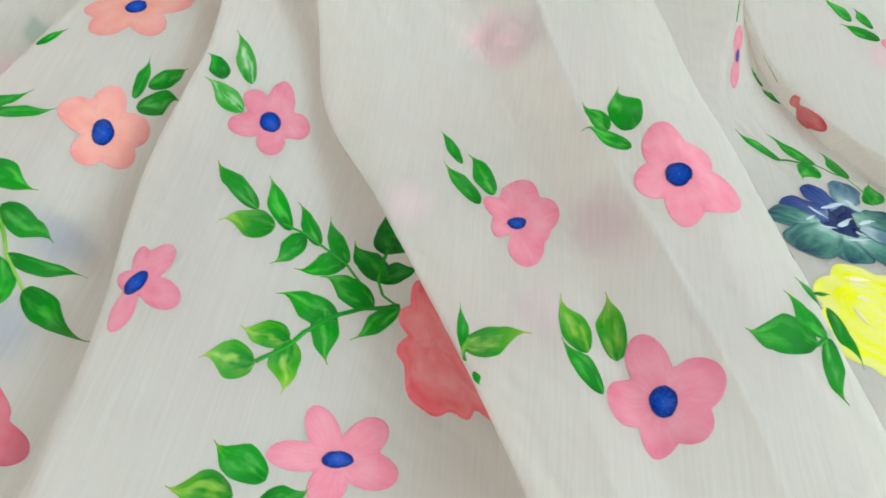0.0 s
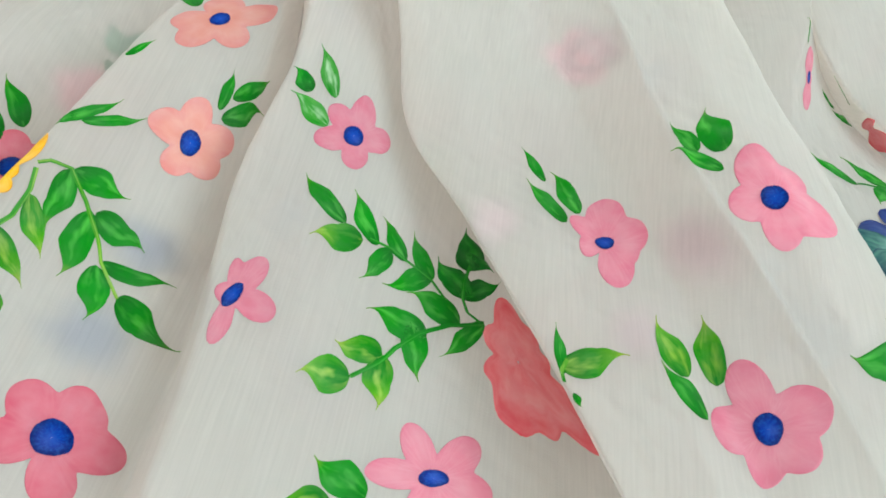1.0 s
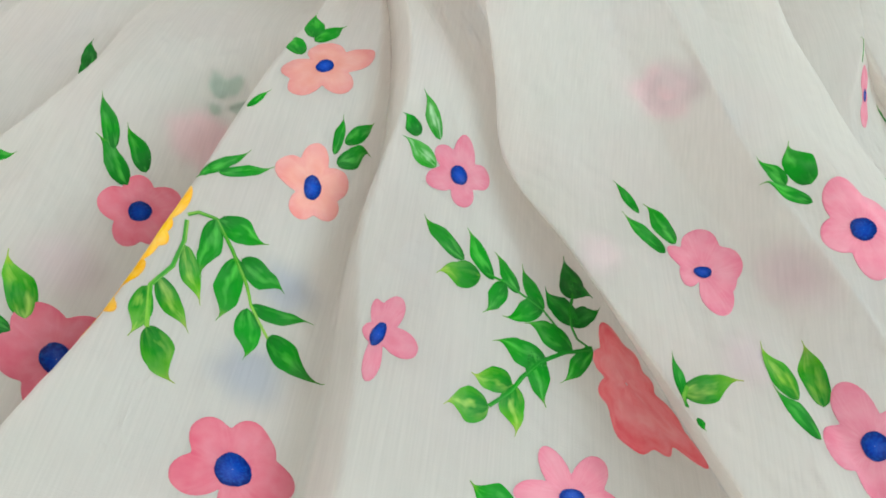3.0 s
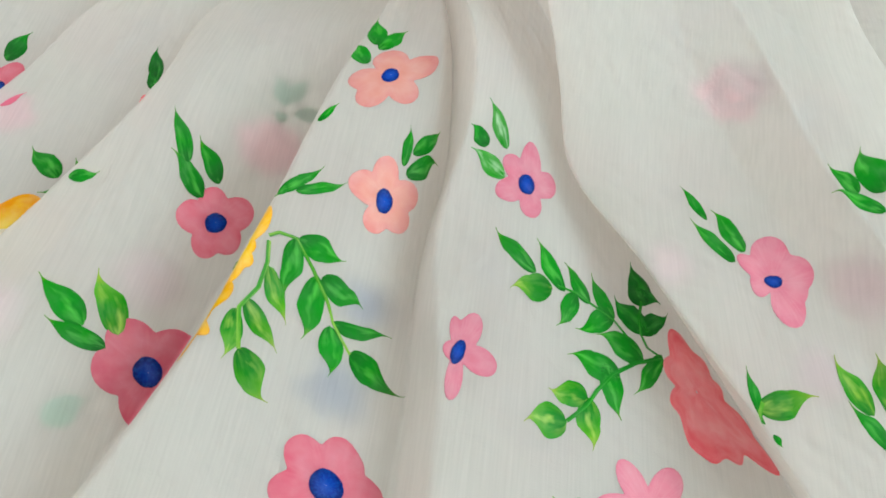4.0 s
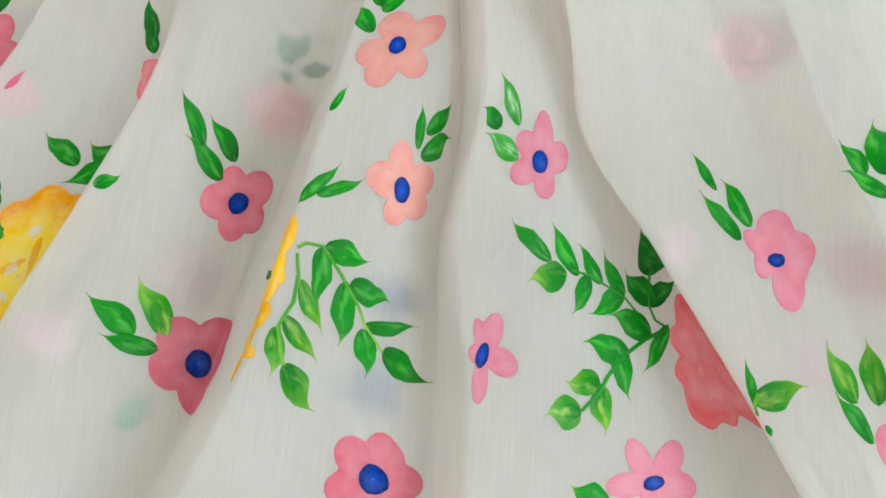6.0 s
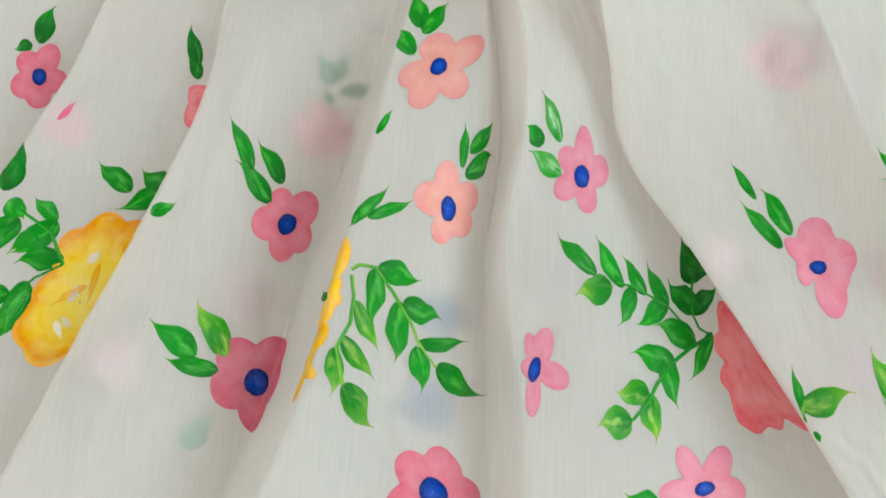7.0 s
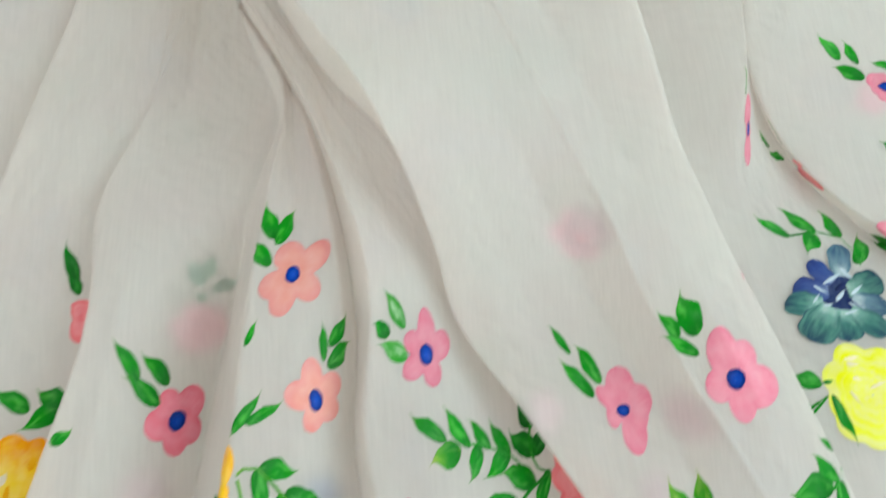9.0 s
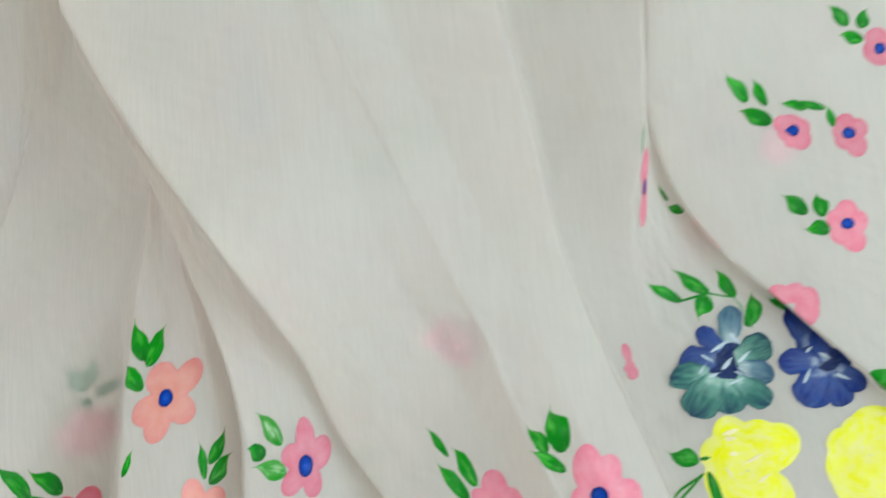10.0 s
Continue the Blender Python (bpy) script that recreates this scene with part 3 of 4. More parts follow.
def flower(tone, centre, petals, core=None, parent=None, lift=0.0003):
    """A painted flower: the outline that its round petals (tip and half-width vectors) make together, seen from its centre."""
    COUNT[0] += 1
    rng = np.random.RandomState(COUNT[0])
    th = np.linspace(0, 2 * np.pi, 120, endpoint=False)
    d = np.stack([np.cos(th), np.sin(th)], -1)
    reach = np.zeros(len(th))
    size = np.mean([np.hypot(p[0], p[1]) for p in petals])
    for tu, tv, su, sv in petals:
        if abs(tu * sv - tv * su) < 1e-6:
            continue
        M = np.linalg.inv(np.array([[tu, su], [tv, sv]]))
        p = d @ M.T
        # ellipse ((x - .56) / .46)^2 + y^2 = 1 in the petal's own axes
        A = (p[:, 0] / 0.46) ** 2 + p[:, 1] ** 2
        B = -2 * p[:, 0] * 0.56 / 0.46**2
        C = (0.56 / 0.46) ** 2 - 1
        D = B * B - 4 * A * C
        r = np.where(D > 0, (-B + np.sqrt(np.maximum(D, 0))) / (2 * A), 0)
        reach = np.maximum(reach, np.where(r > 0, r, 0))
    reach = np.maximum(reach, 0.3 * size)
    # neighbours run together a little where the brush met
    k = np.array([0.2, 0.6, 0.2])
    for _ in range(4 if tone == "red" else 1):
        reach = k[0] * np.roll(reach, 1) + k[1] * reach + k[2] * np.roll(reach, -1)
    reach *= 1 + rough_line(len(th), 0.016, rng)
    g = np.concatenate([np.linspace(0.02, 0.94, 15), [0.985, 1.0]])
    u = centre[0] + d[:, :1] * reach[:, None] * g
    v = centre[1] + d[:, 1:] * reach[:, None] * g
    # lift falls to nothing at the rim, so that the film has a rounded edge
    s = np.broadcast_to(g, u.shape)
    lifts = (lift * np.where(g > 0.99, 0.25, 1.0))[None, :, None]
    t = np.broadcast_to((reach / size)[:, None], u.shape)
    part = film("painted_flower", u, v, s, t, lifts, PAINT[tone], parent or cloth, wrap=True)
    part["label"] = FLOWER_LABEL[tone]
    if core:
        e = 1 + rough_line(len(th), 0.07, rng)
        gg = np.linspace(0.02, 1, 7)
        cu = centre[0] + (np.cos(th) * core[0] + np.sin(th) * core[2])[:, None] * e[:, None] * gg
        cv = centre[1] + (np.cos(th) * core[1] + np.sin(th) * core[3])[:, None] * e[:, None] * gg
        c = film("flower_centre", cu, cv, np.broadcast_to(gg, cu.shape), np.broadcast_to(th[:, None], cu.shape), lift + 0.0003, PAINT["core"], part, wrap=True)
        c["label"] = "dark blue dab of paint"
    return part


def blade(base, tip, side, bend, rng):
    """A leaf's grid: pointed tip, full belly, bent to one side."""
    s = np.linspace(0, 1, 23)
    top = 0.40 + rng.uniform(-0.04, 0.04)
    x = np.clip((s - top) / (1 - top), 0, 1)
    w = np.where(s < top, np.sin(np.pi / 2 * s / top) ** 0.5, (0.5 + 0.5 * np.cos(np.pi * x**1.2)) ** 1.15)
    w = 0.98 * np.maximum(w, 0.03) * (1 + 0.05 * np.sin(s * 9 + rng.uniform(0, 6)))
    t = np.linspace(-1, 1, 9)
    axis = np.array(tip) - np.array(base)
    # the two edges are not alike, and the tip flicks back
    lop = 0.12 * rng.uniform(-1, 1) * np.sin(np.pi * s) ** 2
    flick = rng.choice((-1, 1)) * rng.uniform(0.7, 1.5) * np.clip(s - 0.55, 0, 1) * (1 - s) * 4
    arc = (bend * s * (1 - s) * 2.0 + lop + flick)[:, None]
    u = base[0] + axis[0] * s[:, None] + side[0] * (t * w[:, None] + arc)
    v = base[1] + axis[1] * s[:, None] + side[1] * (t * w[:, None] + arc)
    return u, v, np.broadcast_to(s[:, None], u.shape), np.broadcast_to(t * 0.5 + 0.5, u.shape)


def leaf(tone, base, tip, side, bend=0.0, parent=None, lift=0.00035):
    COUNT[0] += 1
    u, v, s, t = blade(base, tip, side, bend, np.random.RandomState(COUNT[0]))
    lifts = np.broadcast_to((lift * np.where(np.abs(np.linspace(-1, 1, 9)) > 0.99, 0.25, 1.0))[None, :, None], (*u.shape, 1))
    part = film("painted_leaf", u, v, s, t, lifts, PAINT["leaf_" + tone], parent or cloth)
    return part


def petal(tone, base, tip, side):
    """One round petal of a peony, dark at the rim and pale towards the heart."""
    COUNT[0] += 1
    rng = np.random.RandomState(COUNT[0])
    s = np.linspace(0, 1, 21)
    w = np.where(s < 0.62, 0.45 + 0.55 * np.sin(np.pi / 2 * s / 0.62), np.sqrt(np.maximum(1 - ((s - 0.62) / 0.38) ** 2, 0.0004)))
    w = w * (1 + 0.05 * np.sin(s * 14 + rng.uniform(0, 6)))
    t = np.linspace(-1, 1, 13)
    axis = np.array(tip) - np.array(base)
    u = base[0] + axis[0] * s[:, None] + side[0] * t * w[:, None]
    v = base[1] + axis[1] * s[:, None] + side[1] * t * w[:, None]
    rim = np.maximum(np.broadcast_to(s[:, None], u.shape), 0.15 + 0.85 * np.abs(t) ** 3 * np.minimum(1, s * 3)[:, None])
    return film("painted_petal", u, v, rim, np.broadcast_to(t * 0.5 + 0.5, u.shape), 0.0007 + 0.00004 * (COUNT[0] % 9), PAINT["petal_" + tone], cloth)


def stroke(tone, base, tip, side, bend=0.0):
    """A single brush stroke over other paint."""
    part = leaf(tone, base, tip, side, bend, None, 0.0012 if tone in ("white", "ink") else 0.0006)
    part.name = part.data.name = "brush_stroke"
    return part


def stem(tone, places):
    p = np.array(places)
    k = np.linspace(0, len(p) - 1, 8 * (len(p) - 1) + 1)
    c = np.stack([np.interp(k, range(len(p)), p[:, i]) for i in (0, 1)], -1)
    d = np.gradient(c, axis=0)
    n = np.stack([-d[:, 1], d[:, 0]], -1)
    n /= np.linalg.norm(n, axis=1, keepdims=True) + 1e-9
    w = 0.0011 * np.linspace(1.0, 0.8, len(k))[:, None, None]
    g = c[:, None, :] + n[:, None, :] * w * np.array([-1, 0, 1])[None, :, None]
    s = np.broadcast_to(np.linspace(0.2, 0.8, len(k))[:, None], g.shape[:2])
    t = np.broadcast_to(np.array([0.2, 0.5, 0.8]), g.shape[:2])
    return film("painted_stem", g[..., 0], g[..., 1], s, t, 0.0005, PAINT["leaf_" + tone], cloth)


def ghost_flower(tone, centre, petals):
    return flower("under_" + tone, centre, petals, None, lining, -0.0005)


def ghost_leaf(tone, base, tip, side, bend):
    return leaf("under", base, tip, side, bend, lining, -0.0006)


flower("salmon", (0.9381, 0.3231), [(-0.0072, 0.02924, 0.0094, 0.0037), (0.02144, 0.01768, 0.0051, -0.0083), (0.01881, -0.0098, -0.0067, -0.0091), (-0.0028, -0.02299, -0.0096, -0.0009), (-0.02622, 0.0043, 0.0016, 0.01089)], core=(0.0054, 0.0035, 0.0031, -0.0072))
flower("pink", (1.075, 0.3508), [(-0.02142, 0.01466, 0.0068, 0.0079), (0.0088, 0.03672, 0.01357, 0.0023), (0.03481, 0.01461, -0.001, -0.012), (0.0095, -0.02284, -0.009, -0.0071), (-0.02297, -0.01659, -0.0039, 0.0089)], core=(0.008, 0.0034, 0.0021, -0.0077))
flower("pink", (1.031, 0.2199), [(0.01193, 0.02558, 0.0044, -0.0035), (0.01737, -0.0041, -0.0015, -0.0084), (-0.0043, -0.02755, -0.0038, 0.0008), (0.0002, 0.02162, 0.0033, 0.0003)], core=(0.0024, -0.002, -0.0031, -0.0074))
flower("pink", (1.109, 0.1625), [(-0.0078, 0.02178, 0.0057, 0.0055), (0.01996, 0.02517, 0.0042, -0.0047), (0.02072, -0.0007, -0.004, -0.0095), (-0.02325, -0.0057, 0.0009, 0.0071), (-0.0068, -0.02267, -0.0061, -0.0001)], core=(0.0056, 0.002, -0.0005, -0.004))
flower("pink", (1.333, 0.2948), [(0.01651, 0.03344, 0.009, -0.0015), (0.02516, 0.0093, -0.0022, -0.0131), (-0.0026, -0.03155, -0.01206, -0.0075), (0.01301, -0.01042, -0.0086, -0.01116), (-0.0086, 0.01794, 0.0069, 0.0068), (-0.01473, -0.0031, 0.0055, 0.01131)], core=(0.0053, 0.0001, -0.0023, -0.0047))
flower("pink", (1.424, 0.3028), [(0.0028, 0.03655, 0.013, 0.0078), (0.0262, 0.0268, 0.0072, -0.006), (0.0295, -0.01076, -0.0141, -0.01483), (-0.0066, -0.02984, -0.0111, -0.003), (-0.02312, -0.0056, 0.003, 0.01214)], core=(0.005, -0.0028, -0.0049, -0.0068))
flower("pink", (1.369, 0.1891), [(0.0011, 0.03235, 0.0079, 0.0028), (0.02295, 0.01316, 0.0006, -0.01097), (0.01, -0.01432, -0.0071, -0.0087), (-0.01121, -0.02465, -0.0073, 0.0005), (-0.02612, -0.003, 0.0054, 0.01258)], core=(0.0044, -0.0005, -0.0022, -0.0071))
flower("rose", (0.953, 0.1498), [(-0.02753, 0.01902, 0.0073, 0.0078), (0.004, 0.02544, 0.01287, -0.0045), (0.02223, 0.0016, 0.0011, -0.0108), (0.01238, -0.02546, -0.0071, -0.0037), (-0.02801, -0.01088, -0.0069, 0.0091)], core=(0.0091, 0.0021, 0.0047, -0.008))
flower("rose", (0.7554, 0.3258), [(-0.01646, 0.02151, 0.0072, 0.0079), (0.01436, 0.02656, 0.0098, -0.0083), (0.02147, -0.0097, -0.0023, -0.01184), (0.0037, -0.02679, -0.01025, 0.0), (-0.02499, -0.0073, -0.0045, 0.01214)], core=(0.0056, 0.0051, 0.0042, -0.0063))
flower("salmon", (0.9145, 0.4166), [(-0.0051, 0.02674, 0.01615, 0.0033), (0.042, 0.02434, 0.0051, -0.009), (0.02498, -0.01705, -0.0092, -0.0087), (-0.01451, -0.03195, -0.01, 0.0046), (-0.02898, -0.01453, -0.0063, 0.0097)], core=(0.0067, -0.0003, -0.0016, -0.0067))
flower("rose", (0.3815, 0.4491), [(-0.0023, 0.0293, 0.0097, -0.0026), (0.0203, -0.0013, 0.002, -0.0103), (0.01, -0.0259, -0.0087, -0.0016), (-0.0121, -0.016, -0.0084, 0.0089), (-0.0209, 0.017, 0.0036, 0.0079)], core=(0.0047, 0.0012, 0.0029, -0.0069))
flower("rose", (0.7733, 0.2146), [(-0.02902, 0.02084, 0.0081, 0.01099), (0.01027, 0.032, 0.01491, -0.005), (0.03145, -0.0013, 0.0021, -0.01391), (0.01629, -0.03214, -0.01421, -0.0014), (-0.02581, -0.01156, -0.0081, 0.01267)], core=(0.0082, 0.0015, 0.0033, -0.0087))
flower("red", (0.5989, 0.4176), [(0.0012, -0.0249, -0.0093, 0.0002), (-0.0008, 0.0106, 0.0096, 0.0005), (-0.0079, -0.0032, -0.0034, 0.0065), (0.0087, -0.0033, -0.0031, -0.0074)])
flower("orange", (0.5851, 0.2575), [(-0.0116, 0.0653, 0.0193, -0.0047), (-0.0304, 0.0518, 0.0152, 0.0035), (-0.0319, 0.0039, -0.0061, 0.0181), (-0.0242, -0.0293, -0.0147, 0.0135), (-0.0064, -0.0439, -0.017, 0.0093), (0.0541, -0.0652, -0.0199, 0.0022), (0.0106, 0.0613, 0.0134, -0.0079), (0.0158, 0.022, 0.0137, -0.0128), (0.023, -0.0192, -0.0046, -0.0078)])
flower("pink", (1.561, 0.3947), [(0.002, 0.01836, 0.0043, 0.0008), (-0.0023, -0.01291, -0.0055, -0.0009), (-0.0059, -0.0062, -0.0031, 0.002)])
flower("pink", (1.636, 0.5457), [(-0.0058, 0.03192, 0.01845, 0.0055), (-0.0059, -0.03286, -0.01144, -0.0025)], core=(0.0053, 0.0008, -0.0007, -0.007))
flower("red", (1.801, 0.511), [(0.0029, 0.0049, 0.0077, -0.0079), (-0.0003, -0.02476, -0.0086, 0.0077), (-0.0076, -0.01081, -0.0089, 0.0095)])
flower("pink", (1.917, 0.5793), [(-0.0081, 0.0121, 0.0067, 0.0055), (0.01069, 0.01064, 0.0048, -0.0055), (0.0032, -0.0146, -0.0087, -0.0041), (-0.0101, -0.0043, -0.0013, 0.0069)], core=(0.0033, -0.0003, -0.0006, -0.0027))
flower("pink", (1.96, 0.5708), [(0.0005, 0.01829, 0.0068, 0.0016), (0.01358, 0.0067, 0.0011, -0.0087), (0.0045, -0.02098, -0.0073, -0.0049), (-0.0088, -0.01264, -0.0045, 0.0055), (-0.009, 0.0059, 0.0035, 0.0076)], core=(0.0042, -0.0008, -0.0012, -0.0052))
flower("pink", (1.92, 0.5789), [(-0.0024, 0.01424, 0.0074, 0.0028), (0.01395, 0.0033, 0.0006, -0.0079), (0.0071, -0.01645, -0.0082, -0.0054), (-0.01013, 0.0062, 0.004, 0.0063)], core=(0.0046, -0.0004, -0.0012, -0.005))
flower("pink", (1.924, 0.4899), [(0.01395, 0.02094, 0.009, -0.0013), (0.01847, 0.0007, -0.0064, -0.01005), (-0.01042, -0.02503, -0.01254, -0.0032), (-0.02198, -0.01535, -0.0035, 0.0061), (-0.0091, 0.01017, 0.0093, 0.0076)], core=(0.0053, -0.0008, -0.0042, -0.005))
flower("pink", (1.993, 0.6449), [(-0.0027, 0.0185, 0.0075, 0.0025), (0.0134, 0.004, 0.0011, -0.0101), (-0.0001, -0.0151, -0.0075, 0.0), (-0.0106, -0.0038, -0.0015, 0.0088)], core=(0.0037, -0.0005, -0.0005, -0.0051))
flower("pink", (1.823, 0.4296), [(-0.01068, 0.01298, 0.01101, 0.0067), (0.01164, 0.01522, 0.01055, 0.0016), (0.01747, -0.0016, -0.01147, -0.01158), (-0.009, -0.02097, -0.01529, -0.0048)])
flower("ink", (1.659, 0.3835), [(0.02299, 0.023, 0.01066, -0.0031), (-0.01395, 0.01397, 0.01054, 0.0054), (-0.03323, -0.0047, 0.0017, 0.0085), (-0.01904, -0.01999, -0.01063, 0.0023), (0.01695, -0.01097, -0.01258, -0.0086), (0.03561, 0.0086, -0.0013, -0.0084)])
flower("ink", (1.757, 0.3726), [(0.01054, 0.0294, 0.01947, 0.005), (-0.02886, 0.0007, 0.01243, 0.01161), (-0.03366, -0.02027, -0.009, 0.0052), (-0.0011, -0.01903, -0.01893, -0.0067), (0.03611, 0.0012, -0.01533, -0.01169), (0.02501, 0.01661, 0.01165, -0.003)])
flower("yellow", (1.613, 0.2951), [(-0.02337, 0.02598, 0.01685, 0.01143), (0.0058, 0.04505, 0.01972, 0.0049), (0.04021, 0.03819, 0.01573, -0.0073), (0.0617, 0.02703, 0.0028, -0.01559), (-0.03879, -0.0061, 0.0032, 0.01731), (-0.03903, -0.03152, -0.01035, 0.01054), (-0.01821, -0.04189, -0.01755, 0.0003), (0.01813, -0.03428, -0.01643, -0.01036)])
flower("yellow", (1.721, 0.2928), [(-0.01947, 0.02076, 0.01847, 0.0103), (0.0084, 0.03128, 0.02028, 0.0056), (0.04865, 0.03738, 0.01781, -0.0083), (0.06695, 0.02399, -0.0032, -0.01824), (-0.0452, -0.01073, 0.0056, 0.01915), (-0.04528, -0.03541, -0.01151, 0.0116), (-0.01567, -0.04513, -0.01922, -0.0046), (0.02661, -0.02721, -0.01639, -0.01152)])
leaf("g", (1.328, 0.3419), (1.329, 0.3674), (0.0034, 0.0027), 0.2)
leaf("g", (1.319, 0.3072), (1.317, 0.3413), (0.0065, 0.006), 0)
leaf("g", (1.332, 0.3176), (1.334, 0.3496), (0.0064, 0.0053), -0.1)
leaf("g", (1.404, 0.3382), (1.398, 0.3605), (0.0054, 0.0037), 0.1)
leaf("g", (1.416, 0.3376), (1.421, 0.3736), (0.01015, 0.0053), -0.1)
leaf("g", (1.41, 0.3236), (1.391, 0.341), (0.0037, 0.0052), 0.2)
leaf("y", (1.342, 0.2084), (1.34, 0.2443), (0.0097, 0.006), -0.1)
leaf("y", (1.359, 0.2091), (1.365, 0.2471), (0.0072, 0.0011), -0.2)
leaf("g", (1.341, 0.1872), (1.329, 0.2137), (0.0065, 0.0047), 0.1)
leaf("g", (1.086, 0.1451), (1.069, 0.1557), (0.0035, 0.0079), 0.2)
leaf("y", (1.077, 0.1356), (1.058, 0.1326), (0.0002, 0.0079), 0.1)
leaf("g", (1.084, 0.1338), (1.1, 0.148), (0.0013, -0.0052), 0.2)
leaf("g", (0.7173, 0.3534), (0.6902, 0.3846), (0.0035, 0.0052), 0.1)
leaf("g", (0.7382, 0.3377), (0.7029, 0.3559), (0.0018, 0.0075), 0.1)
leaf("g", (0.742, 0.3534), (0.7137, 0.3762), (0.003, 0.0064), 0.2)
leaf("g", (0.893, 0.4466), (0.876, 0.4808), (0.01054, 0.0019), 0.2)
leaf("g", (0.8957, 0.4421), (0.9188, 0.4734), (0.0076, -0.004), -0.2)
leaf("g", (0.892, 0.4242), (0.8691, 0.4458), (0.007, 0.004), 0.1)
leaf("d", (0.3688, 0.4773), (0.3665, 0.5124), (0.008, -0.002), -0.2)
leaf("d", (0.3649, 0.4751), (0.3541, 0.4681), (-0.0032, 0.0049), 0.2)
leaf("g", (0.7301, 0.2224), (0.6947, 0.2382), (0.0019, 0.008), 0.2)
leaf("y", (0.748, 0.2262), (0.716, 0.2581), (0.0061, 0.0057), 0.2)
leaf("g", (0.747, 0.2163), (0.7124, 0.2169), (-0.0011, 0.0064), -0.2)
leaf("g", (0.8778, 0.362), (0.8862, 0.3824), (0.0025, -0.0011), 0.2)
leaf("g", (0.5762, 0.3406), (0.5419, 0.3605), (0.0024, 0.0066), 0.2)
leaf("g", (0.604, 0.3418), (0.5751, 0.3587), (0.0027, 0.0076), 0.15)
leaf("g", (0.6042, 0.345), (0.5717, 0.3268), (-0.0061, 0.0076), 0.2)
leaf("g", (0.6671, 0.3054), (0.6777, 0.3181), (0.0038, -0.0036), 0)
leaf("g", (0.5395, 0.3126), (0.5152, 0.3293), (0.002, 0.0047), 0.2)
leaf("g", (0.5388, 0.3117), (0.5215, 0.2865), (-0.0072, 0.0063), -0.1)
leaf("g", (0.5573, 0.2883), (0.53, 0.279), (-0.0054, 0.0085), 0.3)
leaf("g", (0.5457, 0.2687), (0.5497, 0.2312), (-0.0092, 0.0035), -0.3)
leaf("g", (0.5008, 0.3245), (0.5187, 0.3104), (-0.0035, -0.0058), 0.2)
leaf("g", (0.5158, 0.3119), (0.5019, 0.2816), (-0.01, 0.0073), 0.1)
leaf("g", (0.4947, 0.3117), (0.478, 0.2929), (-0.0084, 0.0052), 0.1)
leaf("g", (0.5411, 0.3124), (0.5226, 0.2853), (-0.0093, 0.0077), 0.1)
leaf("g", (0.539, 0.2602), (0.518, 0.2488), (-0.0068, 0.0082), 0.1)
leaf("g", (0.5493, 0.2646), (0.5489, 0.2247), (-0.0087, 0.0038), 0.1)
leaf("g", (0.5342, 0.2363), (0.5228, 0.2048), (-0.0076, 0.0049), 0.1)
leaf("d", (0.4924, 0.3303), (0.478, 0.3718), (0.0126, -0.0032), -0.1)
leaf("d", (0.5937, 0.4436), (0.5801, 0.4816), (0.0076, 0.0017), -0.1)
leaf("d", (0.5966, 0.4325), (0.5854, 0.456), (0.0057, 0.0023), 0.1)
leaf("r", (0.4969, 0.3861), (0.5027, 0.4037), (0.0027, -0.0016), 0.2)
leaf("g", (1.651, 0.4426), (1.607, 0.4646), (0.0092, 0.0039), -0.1)
leaf("g", (1.699, 0.4476), (1.661, 0.4729), (0.01196, 0.0049), -0.2)
leaf("g", (1.732, 0.4413), (1.738, 0.4693), (0.01435, 0.0036), -0.1)
leaf("g", (1.693, 0.4461), (1.657, 0.424), (-0.008, 0.0048), 0)
leaf("g", (1.717, 0.4133), (1.765, 0.4452), (0.01667, 0.002), 0.1)
leaf("g", (1.798, 0.4232), (1.786, 0.4468), (0.0082, 0.0014), 0.1)
leaf("g", (1.465, 0.2237), (1.421, 0.2232), (0.0084, 0.0107), 0.25)
leaf("g", (1.483, 0.2498), (1.472, 0.2609), (0.0026, 0.0023), 0.1)
leaf("g", (1.58, 0.3097), (1.59, 0.309), (-0.0013, -0.0021), 0)
leaf("g", (1.473, 0.2288), (1.458, 0.2488), (0.0062, 0.0044), -0.1)
leaf("g", (1.473, 0.2294), (1.467, 0.1966), (-0.0079, -0.0035), 0.1)
leaf("g", (1.581, 0.299), (1.577, 0.2561), (-0.006, -0.0038), -0.1)
leaf("g", (1.802, 0.534), (1.808, 0.5539), (0.0005, 0.0005), 0.1)
leaf("g", (1.719, 0.5335), (1.696, 0.5496), (0.009, -0.0), 0.1)
leaf("g", (1.759, 0.5237), (1.712, 0.5308), (0.01097, 0.0042), -0.2)
leaf("g", (1.607, 0.5728), (1.593, 0.5984), (0.0035, 0.0003), 0)
leaf("g", (1.89, 0.6083), (1.876, 0.6372), (0.0055, 0.0033), 0.2)
leaf("g", (1.904, 0.6029), (1.896, 0.6299), (0.0046, 0.0017), 0.2)
leaf("g", (1.905, 0.588), (1.88, 0.6011), (0.004, 0.0071), 0.2)
leaf("g", (1.935, 0.5973), (1.915, 0.606), (0.0019, 0.0043), 0.2)
leaf("g", (1.95, 0.5956), (1.925, 0.6038), (0.0015, 0.0039), 0.2)
leaf("g", (1.952, 0.5781), (1.951, 0.5992), (0.0032, 0.0008), 0.2)
leaf("g", (1.9, 0.5035), (1.89, 0.5234), (0.0071, 0.0051), 0.1)
leaf("g", (1.91, 0.4986), (1.918, 0.5214), (0.0075, 0.0012), 0.1)
leaf("g", (1.907, 0.487), (1.888, 0.4912), (0.0057, 0.0072), 0.2)
